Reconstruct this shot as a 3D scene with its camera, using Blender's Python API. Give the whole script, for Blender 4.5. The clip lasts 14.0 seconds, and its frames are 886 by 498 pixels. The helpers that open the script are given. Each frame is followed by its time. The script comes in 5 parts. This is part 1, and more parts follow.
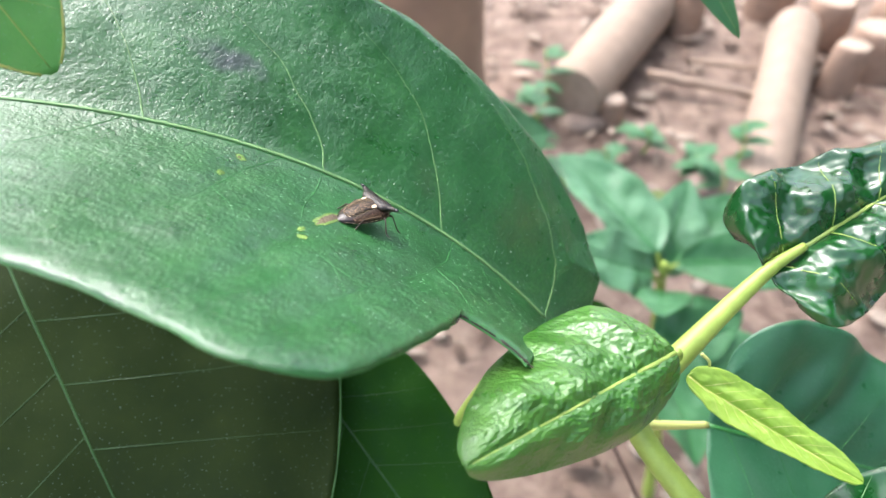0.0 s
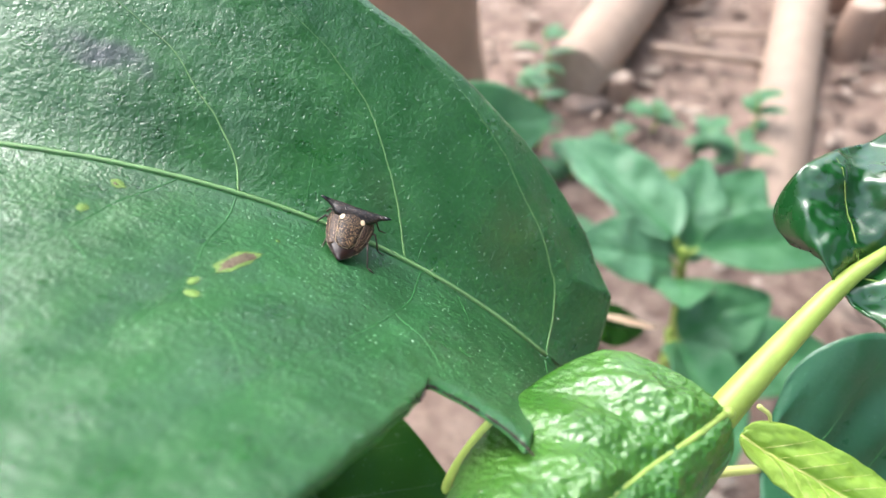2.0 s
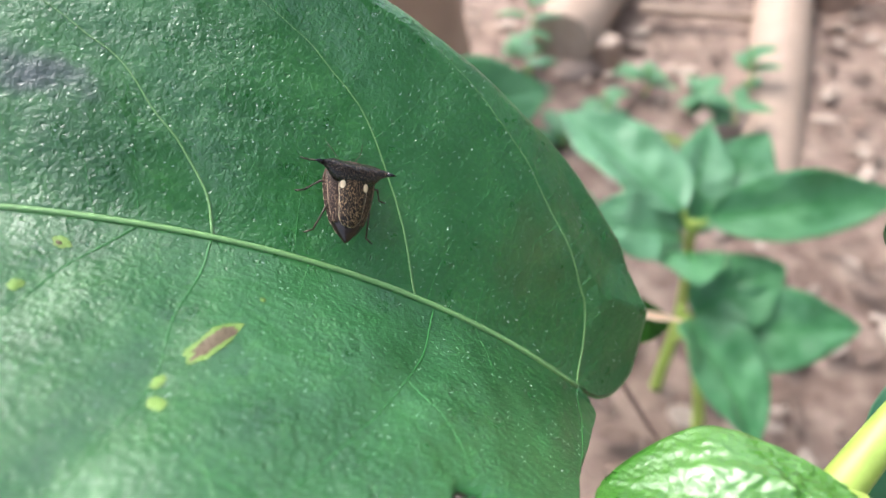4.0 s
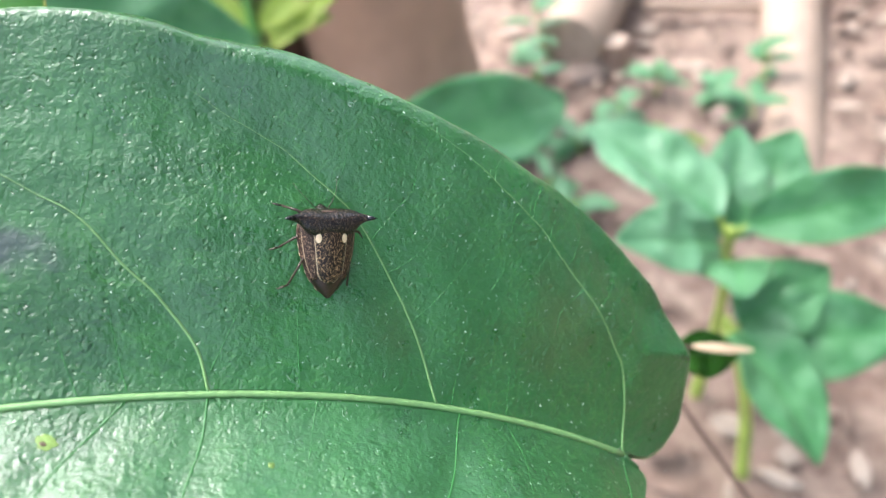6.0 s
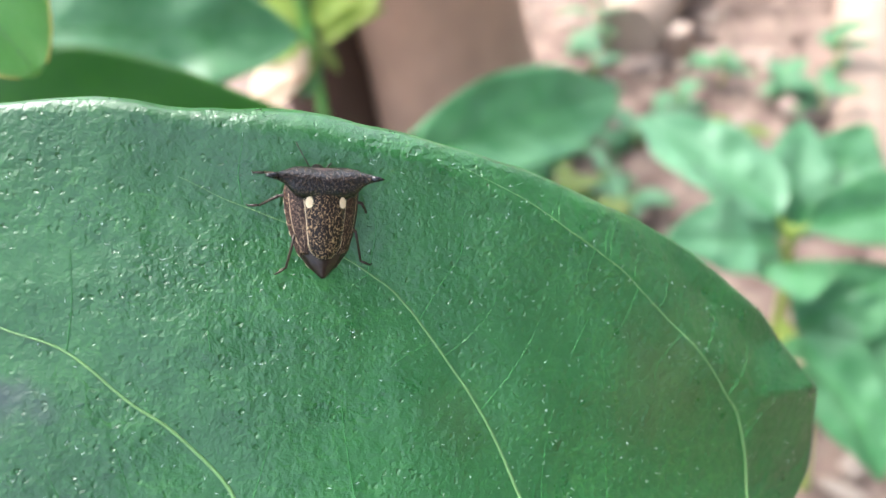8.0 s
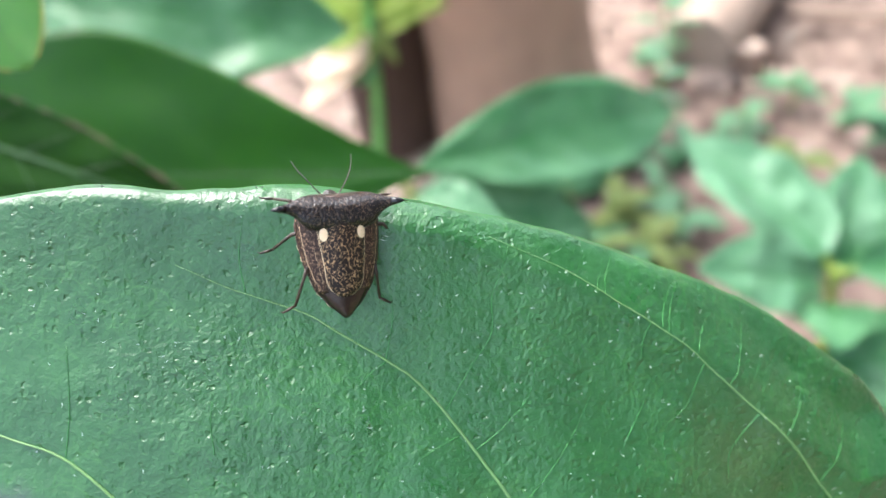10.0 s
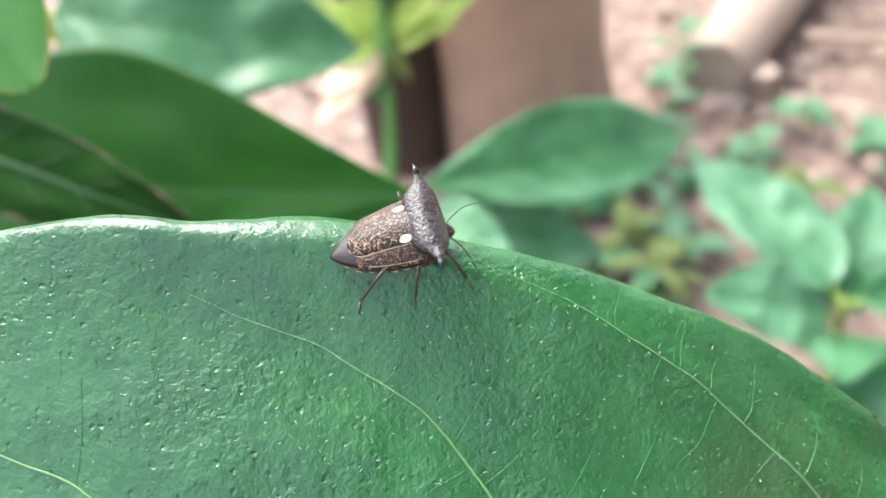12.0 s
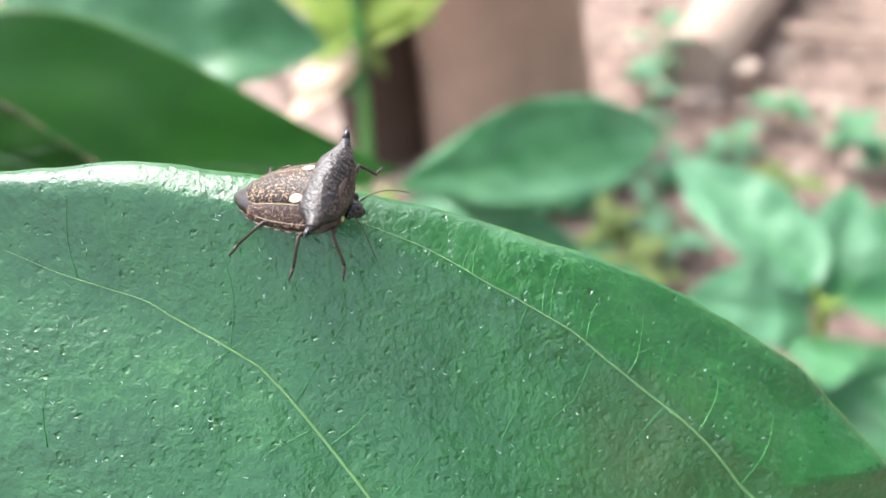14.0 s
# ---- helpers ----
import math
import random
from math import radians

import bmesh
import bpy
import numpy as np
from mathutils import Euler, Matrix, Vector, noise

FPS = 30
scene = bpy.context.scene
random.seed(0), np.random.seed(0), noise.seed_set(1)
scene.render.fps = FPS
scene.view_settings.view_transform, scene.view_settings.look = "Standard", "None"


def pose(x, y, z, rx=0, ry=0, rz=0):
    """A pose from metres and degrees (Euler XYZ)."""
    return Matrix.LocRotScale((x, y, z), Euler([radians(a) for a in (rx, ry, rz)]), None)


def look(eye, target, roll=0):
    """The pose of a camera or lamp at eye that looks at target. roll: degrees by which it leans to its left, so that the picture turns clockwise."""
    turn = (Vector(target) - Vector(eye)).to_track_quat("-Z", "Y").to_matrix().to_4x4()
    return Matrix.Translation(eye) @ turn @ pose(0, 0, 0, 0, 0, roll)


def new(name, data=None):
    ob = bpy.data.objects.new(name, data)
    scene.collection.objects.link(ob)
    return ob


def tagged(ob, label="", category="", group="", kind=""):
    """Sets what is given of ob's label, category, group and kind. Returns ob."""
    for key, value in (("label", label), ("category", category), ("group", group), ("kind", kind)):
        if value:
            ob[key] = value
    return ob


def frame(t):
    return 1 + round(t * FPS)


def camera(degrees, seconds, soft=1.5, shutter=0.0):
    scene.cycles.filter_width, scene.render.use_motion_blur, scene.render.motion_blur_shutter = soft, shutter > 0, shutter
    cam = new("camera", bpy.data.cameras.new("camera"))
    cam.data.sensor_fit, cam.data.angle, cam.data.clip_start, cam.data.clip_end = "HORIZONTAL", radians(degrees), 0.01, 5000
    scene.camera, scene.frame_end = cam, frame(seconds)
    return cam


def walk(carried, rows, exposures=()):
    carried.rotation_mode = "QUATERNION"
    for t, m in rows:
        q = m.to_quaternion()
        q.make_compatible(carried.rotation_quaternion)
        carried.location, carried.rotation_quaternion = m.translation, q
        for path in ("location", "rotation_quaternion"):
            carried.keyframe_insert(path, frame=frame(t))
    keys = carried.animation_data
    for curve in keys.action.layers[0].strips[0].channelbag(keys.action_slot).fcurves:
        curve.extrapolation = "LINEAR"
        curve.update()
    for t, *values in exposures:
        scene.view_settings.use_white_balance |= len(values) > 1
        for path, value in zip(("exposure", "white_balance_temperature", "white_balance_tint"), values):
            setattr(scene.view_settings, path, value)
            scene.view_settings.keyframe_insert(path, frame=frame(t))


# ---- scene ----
cam = camera(66.0, 14.0)
cam.data.dof.use_dof = True
cam.data.dof.aperture_fstop = 16.0
walk(cam, [
    (0.0, pose(-0.00000, 0.00001, 0.61998, 48.00, 0.00, 0.00)),
    (0.5, pose(0.00469, 0.00589, 0.61218, 48.35, 1.18, -0.12)),
    (1.0, pose(0.01246, 0.00995, 0.60870, 48.20, 1.44, -0.50)),
    (1.5, pose(0.01268, 0.02306, 0.60215, 47.96, 2.94, -1.37)),
    (2.0, pose(0.00823, 0.02969, 0.60188, 47.12, 3.31, -1.55)),
    (2.5, pose(0.00787, 0.03797, 0.60217, 45.46, 3.25, -1.21)),
    (3.0, pose(0.00796, 0.03884, 0.59997, 44.55, 3.81, -1.48)),
    (5.5, pose(-0.00869, 0.07537, 0.59400, 44.60, 6.82, -8.20)),
    (6.0, pose(-0.00893, 0.07251, 0.59761, 44.77, 8.48, -6.52)),
    (6.5, pose(-0.00822, 0.07213, 0.60063, 44.97, 10.14, -5.82)),
    (7.0, pose(-0.00465, 0.07480, 0.59885, 44.80, 11.15, -4.35)),
    (7.5, pose(-0.00413, 0.07611, 0.59674, 44.66, 10.92, -3.77)),
    (8.0, pose(0.00047, 0.07822, 0.59454, 44.73, 11.46, -2.54)),
    (10.5, pose(0.01896, 0.08490, 0.59460, 45.79, 9.95, 6.41)),
    (11.0, pose(0.01988, 0.08437, 0.59660, 46.22, 9.58, 7.23)),
    (11.5, pose(0.02062, 0.08727, 0.59397, 46.79, 9.77, 6.83)),
    (12.0, pose(0.02056, 0.08694, 0.59659, 47.04, 9.96, 6.69)),
    (12.5, pose(0.01917, 0.09193, 0.59540, 46.74, 9.75, 5.83)),
    (13.0, pose(0.01949, 0.09417, 0.59684, 46.44, 9.83, 4.79)),
    (13.5, pose(0.01903, 0.09295, 0.59619, 46.51, 9.62, 5.10)),
    (14.0, pose(0.02305, 0.10180, 0.59032, 46.24, 9.17, 5.39)),
], exposures=[(0.0, 1.5, 5830, 9), (3.0, 1.42, 5830, 9), (5.5, 1.7, 5830, 9), (6.5, 1.9, 5830, 9), (14.0, 1.85, 5830, 9)])

# ---- light ----
SUN_EL, SUN_AZ = 58.0, 36.0      # degrees: height, and turn from +y towards -x
world = bpy.data.worlds.new("sky")
scene.world = world
world.use_nodes = True
wn = world.node_tree
sky = wn.nodes.new("ShaderNodeTexSky")
sky.sky_type = "NISHITA"
sky.sun_disc = False
sky.sun_elevation = radians(SUN_EL)
sky.sun_rotation = radians(-SUN_AZ)
sky.air_density, sky.dust_density, sky.ozone_density = 0.7, 8.0, 0.3
veil = wn.nodes.new("ShaderNodeMix")       # an even cover of bright cloud over the clear sky
veil.data_type, veil.blend_type = "RGBA", "ADD"
veil.inputs[0].default_value = 1.0
veil.inputs[7].default_value = (1.75, 1.85, 1.7, 1)
wn.links.new(sky.outputs[0], veil.inputs[6])
wn.links.new(veil.outputs[2], wn.nodes["Background"].inputs[0])
wn.nodes["Background"].inputs[1].default_value = 0.15
sun = new("sun", bpy.data.lights.new("sun", "SUN"))
sun.data.energy = 0.85
sun.data.angle = radians(36)
sun.data.color = (1.0, 0.98, 0.95)
az, el = radians(SUN_AZ), radians(SUN_EL)
sun.matrix_world = look((-math.sin(az) * math.cos(el) * 8, math.cos(az) * math.cos(el) * 8, math.sin(el) * 8), (0, 0, 0))


# ---- materials ----
def lin(r, g, b):
    """sRGB 0..255 to linear."""
    def c(x):
        x /= 255
        return x / 12.92 if x <= 0.04045 else ((x + 0.055) / 1.055) ** 2.4
    return (c(r), c(g), c(b), 1)


def nodes(name):
    m = bpy.data.materials.new(name)
    m.use_nodes = True
    t = m.node_tree
    return m, t, t.nodes["Principled BSDF"], t.nodes["Material Output"]


def noise_node(t, co, scale, detail=4.0, rough=0.55):
    n = t.nodes.new("ShaderNodeTexNoise")
    n.inputs["Scale"].default_value, n.inputs["Detail"].default_value, n.inputs["Roughness"].default_value = scale, detail, rough
    t.links.new(co, n.inputs["Vector"])
    return n.outputs["Fac"]


def ramp(t, fac, stops, ease="LINEAR"):
    r = t.nodes.new("ShaderNodeValToRGB")
    r.color_ramp.interpolation = ease
    while len(r.color_ramp.elements) < len(stops):
        r.color_ramp.elements.new(0.5)
    for e, (p, c) in zip(r.color_ramp.elements, stops):
        e.position, e.color = p, c if len(c) == 4 else (*c, 1)
    t.links.new(fac, r.inputs[0])
    return r.outputs[0]


def mix(t, fac, a, b, mode="MIX"):
    n = t.nodes.new("ShaderNodeMix")
    n.data_type, n.blend_type = "RGBA", mode
    for sock, val in ((n.inputs[0], fac), (n.inputs[6], a), (n.inputs[7], b)):
        if isinstance(val, (int, float, tuple)):
            sock.default_value = val
        else:
            t.links.new(val, sock)
    return n.outputs[2]


def math_node(t, op, a, b=0.0):
    n = t.nodes.new("ShaderNodeMath")
    n.operation = op
    for sock, val in zip(n.inputs, (a, b)):
        if isinstance(val, (int, float)):
            sock.default_value = val
        else:
            t.links.new(val, sock)
    return n.outputs[0]


def bump(t, height, strength, distance, normal=None):
    b = t.nodes.new("ShaderNodeBump")
    b.inputs["Strength"].default_value, b.inputs["Distance"].default_value = strength, distance
    t.links.new(height, b.inputs["Height"])
    if normal:
        t.links.new(normal, b.inputs["Normal"])
    return b.outputs[0]


def coords(t):
    return t.nodes.new("ShaderNodeTexCoord").outputs["Object"]


def plain(name, color, rough=0.5, vary=0.25, scale=300.0, relief=0.0, metal=0.0, coat=0.0, dist=0.0004):
    """A coloured surface with grain at two scales and a fine relief."""
    m, t, p, _ = nodes(name)
    co = coords(t)
    a, b = noise_node(t, co, scale), noise_node(t, co, scale * 0.12, 3)
    c1 = tuple(x * (1 - vary) for x in color[:3]) + (1,)
    c2 = tuple(min(1, x * (1 + vary)) for x in color[:3]) + (1,)
    both = math_node(t, "ADD", math_node(t, "MULTIPLY", a, 0.5), math_node(t, "MULTIPLY", b, 0.5))
    t.links.new(ramp(t, both, [(0.3, c1), (0.7, c2)]), p.inputs["Base Color"])
    t.links.new(ramp(t, b, [(0.3, (rough * 0.8,) * 3), (0.7, (min(1, rough * 1.2),) * 3)]), p.inputs["Roughness"])
    p.inputs["Metallic"].default_value = metal
    p.inputs["Coat Weight"].default_value = coat
    if relief:
        t.links.new(bump(t, a, relief, dist), p.inputs["Normal"])
    return m


def leaf_material(name, dark, light, rough=0.38, specks=0.0, glow=0.22, pucker=0.35, gloss=0.5, fine=900.0, coat=0.0):
    """A leaf: mottled greens, a puckered skin, pale specks of dust and hairs, and light that comes through."""
    m, t, p, out = nodes(name)
    co = coords(t)
    big, mid, small = noise_node(t, co, 28, 3), noise_node(t, co, 160, 4), noise_node(t, co, fine, 3)
    base = ramp(t, math_node(t, "ADD", math_node(t, "MULTIPLY", big, 0.65), math_node(t, "MULTIPLY", mid, 0.35)), [(0.32, dark), (0.68, light)])
    rough_out = ramp(t, mid, [(0.3, (rough * 0.75,) * 3), (0.7, (min(1, rough * 1.3),) * 3)])
    if specks:
        mp = t.nodes.new("ShaderNodeMapping")
        mp.inputs["Scale"].default_value = (1.0, 0.6, 1.0)
        mp.inputs["Rotation"].default_value = (0, 0, 0.6)
        t.links.new(co, mp.inputs["Vector"])
        sp = t.nodes.new("ShaderNodeTexVoronoi")
        sp.inputs["Scale"].default_value = 1150
        t.links.new(mp.outputs[0], sp.inputs["Vector"])
        keep = ramp(t, noise_node(t, co, 420, 2), [(0.38, (0, 0, 0)), (0.52, (1, 1, 1))])
        dot = math_node(t, "MULTIPLY", ramp(t, sp.outputs["Distance"], [(0.02, (1, 1, 1)), (0.16, (0, 0, 0))]), keep)
        base = mix(t, math_node(t, "MULTIPLY", dot, specks), base, lin(186, 220, 198))
    t.links.new(base, p.inputs["Base Color"])
    t.links.new(rough_out, p.inputs["Roughness"])
    p.inputs["Specular IOR Level"].default_value = gloss
    p.inputs["Coat Weight"].default_value = coat
    p.inputs["Coat Roughness"].default_value = 0.12
    grain = noise_node(t, co, fine * 2.4, 2)
    height = math_node(t, "ADD", math_node(t, "MULTIPLY", small, 0.6), math_node(t, "ADD", math_node(t, "MULTIPLY", mid, 0.2), math_node(t, "MULTIPLY", grain, 0.16)))
    height = math_node(t, "MULTIPLY", height, ramp(t, noise_node(t, co, 75, 3), [(0.35, (0.35,) * 3), (0.65, (1, 1, 1))]))
    nrm = bump(t, height, pucker, 0.0009)
    t.links.new(nrm, p.inputs["Normal"])
    t.links.new(nrm, p.inputs["Coat Normal"])
    tr = t.nodes.new("ShaderNodeBsdfTranslucent")
    t.links.new(mix(t, 0.5, base, lin(120, 190, 40)), tr.inputs["Color"])
    t.links.new(nrm, tr.inputs["Normal"])
    ms = t.nodes.new("ShaderNodeMixShader")
    ms.inputs[0].default_value = glow
    t.links.new(p.outputs[0], ms.inputs[1])
    t.links.new(tr.outputs[0], ms.inputs[2])
    t.links.new(ms.outputs[0], out.inputs[0])
    return m


def broad_leaf_material():
    """The big leaf: deep green skin, finely pitted and puckered, with a dusky smear and brownish blots for mirrored
    soil.
    """
    m, t, p, out = nodes("broad_leaf")
    co = coords(t)
    big, mid, grain = noise_node(t, co, 30, 3), noise_node(t, co, 190, 4), noise_node(t, co, 2600, 2)
    base = ramp(t, math_node(t, "ADD", math_node(t, "MULTIPLY", big, 0.6), math_node(t, "MULTIPLY", mid, 0.4)), [(0.32, lin(23, 72, 29)), (0.68, lin(47, 106, 50))])
    base = mix(t, ramp(t, noise_node(t, co, 1300, 2), [(0.4, (0, 0, 0)), (0.7, (0.35, 0.35, 0.35))]), base, lin(64, 118, 66))
    # the finest net of veins, a little paler than the skin
    for scale, weight in ((260, 0.26), (700, 0.16)):
        net = t.nodes.new("ShaderNodeTexVoronoi")
        net.feature = "DISTANCE_TO_EDGE"
        net.inputs["Scale"].default_value = scale
        stray = t.nodes.new("ShaderNodeTexNoise")
        stray.inputs["Scale"].default_value, stray.inputs["Detail"].default_value = scale * 1.2, 2
        t.links.new(co, stray.inputs["Vector"])
        sway = t.nodes.new("ShaderNodeVectorMath")
        sway.operation = "MULTIPLY_ADD"
        sway.inputs[1].default_value = (0.7 / scale,) * 3
        t.links.new(stray.outputs["Color"], sway.inputs[0])
        t.links.new(co, sway.inputs[2])
        t.links.new(sway.outputs[0], net.inputs["Vector"])
        thread = ramp(t, net.outputs["Distance"], [(0.0, (weight,) * 3), (scale * 0.00013, (0, 0, 0))])
        thread = math_node(t, "MULTIPLY", thread, ramp(t, noise_node(t, co, 120, 2), [(0.4, (0, 0, 0)), (0.6, (1, 1, 1))]))
        base = mix(t, thread, base, lin(84, 146, 66))

    def blot(center, size, soft, amount, color, base):
        off = t.nodes.new("ShaderNodeVectorMath")
        off.operation = "SUBTRACT"
        off.inputs[1].default_value = center
        t.links.new(co, off.inputs[0])
        div = t.nodes.new("ShaderNodeVectorMath")
        div.operation = "MULTIPLY"
        div.inputs[1].default_value = (1 / size[0], 1 / size[1], 0)
        t.links.new(off.outputs[0], div.inputs[0])
        far = t.nodes.new("ShaderNodeVectorMath")
        far.operation = "LENGTH"
        t.links.new(div.outputs[0], far.inputs[0])
        d = math_node(t, "ADD", far.outputs["Value"], math_node(t, "MULTIPLY", math_node(t, "SUBTRACT", noise_node(t, co, 260, 4), 0.5), 1.5))
        fac = ramp(t, d, [(0.0, (amount,) * 3), (soft, (amount * 0.8,) * 3), (1.0, (0, 0, 0))])
        return mix(t, fac, base, color)

    base = blot((0.0885, -0.0142, 0), (0.0085, 0.0035), 0.4, 0.75, lin(74, 70, 84), base)
    # faint brown of reflected ground, painted into the skin
    base = blot((0.0150, -0.0150, 0), (0.0100, 0.0080), 0.2, 0.40, lin(86, 84, 52), base)
    base = blot((0.0420, -0.0110, 0), (0.0060, 0.0040), 0.2, 0.22, lin(78, 84, 56), base)
    t.links.new(base, p.inputs["Base Color"])
    t.links.new(ramp(t, mid, [(0.3, (0.25,) * 3), (0.7, (0.42,) * 3)]), p.inputs["Roughness"])
    p.inputs["Specular IOR Level"].default_value = 0.9
    # round pits of uneven depth over soft puckers
    pit = t.nodes.new("ShaderNodeTexVoronoi")
    pit.inputs["Scale"].default_value = 1250
    warp = t.nodes.new("ShaderNodeTexNoise")
    warp.inputs["Scale"].default_value, warp.inputs["Detail"].default_value = 1500, 2
    t.links.new(co, warp.inputs["Vector"])
    bend = t.nodes.new("ShaderNodeVectorMath")
    bend.operation = "MULTIPLY_ADD"
    bend.inputs[1].default_value = (0.0009, 0.0009, 0.0009)
    t.links.new(warp.outputs["Color"], bend.inputs[0])
    t.links.new(co, bend.inputs[2])
    t.links.new(bend.outputs[0], pit.inputs["Vector"])
    split = t.nodes.new("ShaderNodeSeparateColor")
    t.links.new(pit.outputs["Color"], split.inputs[0])
    depth = ramp(t, split.outputs[0], [(0.5, (0, 0, 0)), (1.0, (1, 1, 1))])
    hole = math_node(t, "MULTIPLY", ramp(t, pit.outputs["Distance"], [(0.08, (1, 1, 1)), (0.46, (0, 0, 0))], "EASE"), depth)
    height = math_node(t, "SUBTRACT", math_node(t, "MULTIPLY", noise_node(t, co, 430, 3, 0.6), 1.3), math_node(t, "MULTIPLY", hole, 0.75))
    height = math_node(t, "ADD", height, math_node(t, "MULTIPLY", noise_node(t, co, 900, 4, 0.6), 1.7))
    height = math_node(t, "MULTIPLY", height, ramp(t, noise_node(t, co, 70, 3), [(0.35, (0.45,) * 3), (0.65, (1, 1, 1))]))
    height = math_node(t, "ADD", height, math_node(t, "MULTIPLY", grain, 0.2))
    nrm = bump(t, height, 1.0, 0.00021)
    t.links.new(nrm, p.inputs["Normal"])
    tr = t.nodes.new("ShaderNodeBsdfTranslucent")
    t.links.new(mix(t, 0.5, base, lin(110, 180, 40)), tr.inputs["Color"])
    t.links.new(nrm, tr.inputs["Normal"])
    ms = t.nodes.new("ShaderNodeMixShader")
    ms.inputs[0].default_value = 0.14
    t.links.new(p.outputs[0], ms.inputs[1])
    t.links.new(tr.outputs[0], ms.inputs[2])
    t.links.new(ms.outputs[0], out.inputs[0])
    return m


M_LEAF = broad_leaf_material()
M_HAIR = plain("pale_hair", lin(206, 226, 208), 0.35, 0.15, 900)
M_LEAF_EDGE = leaf_material("leaf_rim", lin(46, 108, 46), lin(78, 136, 66), 0.4, 0.2, 0.2, 0.2)
M_VEIN = plain("vein_green", lin(112, 150, 92), 0.45, 0.2, 900, 0.2)
M_VEIN_FAINT = plain("faint_vein_green", lin(46, 108, 46), 0.45, 0.2, 900, 0.2)
M_VEIN_FINE = plain("fine_vein_green", lin(58, 122, 57), 0.45, 0.2, 900, 0.2)
M_VEIN_YELLOW = plain("yellow_vein", lin(150, 172, 84), 0.45, 0.2, 900, 0.2)
# base colour holds the shade that falls under the broad leaf
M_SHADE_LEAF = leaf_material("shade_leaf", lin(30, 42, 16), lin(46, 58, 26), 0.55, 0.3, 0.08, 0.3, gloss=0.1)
# back-leaf green made darker, so the colour carries the shade on these leaves
M_UNDER_LEAF_SHADED = leaf_material("under_leaf_shaded", lin(22, 56, 10), lin(38, 76, 16), 0.6, 0.2, 0.14, 0.3, gloss=0.12)
M_CURL = leaf_material("young_leaf", lin(40, 98, 20), lin(88, 140, 44), 0.34, 0.0, 0.22, 0.75, gloss=0.6, fine=1300, coat=1.0)
M_GLOSSY = leaf_material("glossy_leaf", lin(14, 60, 20), lin(30, 88, 34), 0.28, 0.0, 0.1, 0.25, gloss=0.8, fine=400, coat=0.5)
M_BUD = leaf_material("bud_leaf", lin(126, 162, 48), lin(168, 196, 84), 0.45, 0.0, 0.3, 0.5)
M_FAR_LEAF = leaf_material("bush_leaf", lin(54, 108, 64), lin(98, 146, 100), 0.38, 0.0, 0.25, 0.2)
M_FAR_LEAF_2 = leaf_material("pale_bush_leaf", lin(74, 128, 84), lin(124, 168, 128), 0.36, 0.0, 0.25, 0.2)
M_YELLOW_LEAF = leaf_material("yellow_leaf", lin(140, 172, 48), lin(200, 212, 110), 0.5, 0.0, 0.35, 0.2)
M_DARK_LEAF = leaf_material("back_leaf", lin(28, 76, 12), lin(46, 98, 20), 0.5, 0.1, 0.4, 0.25, gloss=0.25)
# vein green darkened for the leaves in shade
M_DARK_VEIN = plain("shade_vein", lin(50, 88, 36), 0.5, 0.2, 900, 0.2)
M_PALE_LEAF = leaf_material("pale_spotted_leaf", lin(96, 156, 80), lin(142, 190, 112), 0.45, 0.4, 0.45, 0.5)
M_STEM = plain("green_stem", lin(146, 166, 74), 0.42, 0.3, 260, 0.25)
M_LEAF_RIM = plain("yellowed_rim", lin(170, 172, 90), 0.6, 0.3, 600, 0.4)
M_STALK = plain("bush_stalk", lin(86, 140, 62), 0.5, 0.25, 160, 0.3)
M_STEM_PALE = plain("pale_stem", lin(186, 192, 110), 0.45, 0.15, 260, 0.25)
M_RIM = plain("dead_leaf_rim", lin(46, 36, 27), 0.85, 0.5, 1200, 0.6)
M_SCAR = plain("dead_tissue", lin(92, 80, 62), 0.8, 0.4, 900, 0.6)
M_SPOT = plain("yellow_spot", lin(104, 132, 58), 0.6, 0.3, 900, 0.3)
M_WOOD = plain("pale_log", lin(152, 131, 114), 0.75, 0.2, 34, 0.5, dist=0.004)
M_TRUNK_DARK = plain("dark_bark", lin(66, 48, 38), 0.9, 0.3, 30, 0.6, dist=0.005)
M_OLIVE_LEAF = leaf_material("olive_leaf", lin(90, 112, 46), lin(136, 142, 72), 0.5, 0.0, 0.35, 0.2)
M_CUT = plain("log_end", lin(166, 147, 130), 0.85, 0.3, 60, 0.4, dist=0.003)
M_PEG = plain("stake_wood", lin(150, 124, 106), 0.85, 0.35, 50, 0.6, dist=0.004)
M_TRUNK = plain("trunk_bark", lin(160, 130, 110), 0.85, 0.25, 22, 0.6, dist=0.006)
M_STONE = plain("stone", lin(140, 122, 110), 0.8, 0.25, 60, 0.5, dist=0.003)
M_LITTER = plain("dry_leaf", lin(156, 140, 125), 0.7, 0.35, 30, 0.2)
M_TEAL_LEAF = leaf_material("teal_leaf", lin(36, 86, 54), lin(64, 116, 80), 0.34, 0.2, 0.16, 0.35, gloss=0.7)
# cream of a bleached tip; on the yellow bush it stands for sunlight on litter
M_CREAM_LEAF = plain("bleached_sunlit_leaf", lin(230, 202, 168), 0.7, 0.15, 60, 0.2)
M_HEDGE = leaf_material("hedge_leaf", lin(16, 54, 20), lin(38, 88, 36), 0.45, 0.0, 0.1, 0.3)
M_CHIP = plain("bark_chip", lin(104, 86, 74), 0.9, 0.4, 60, 0.4)


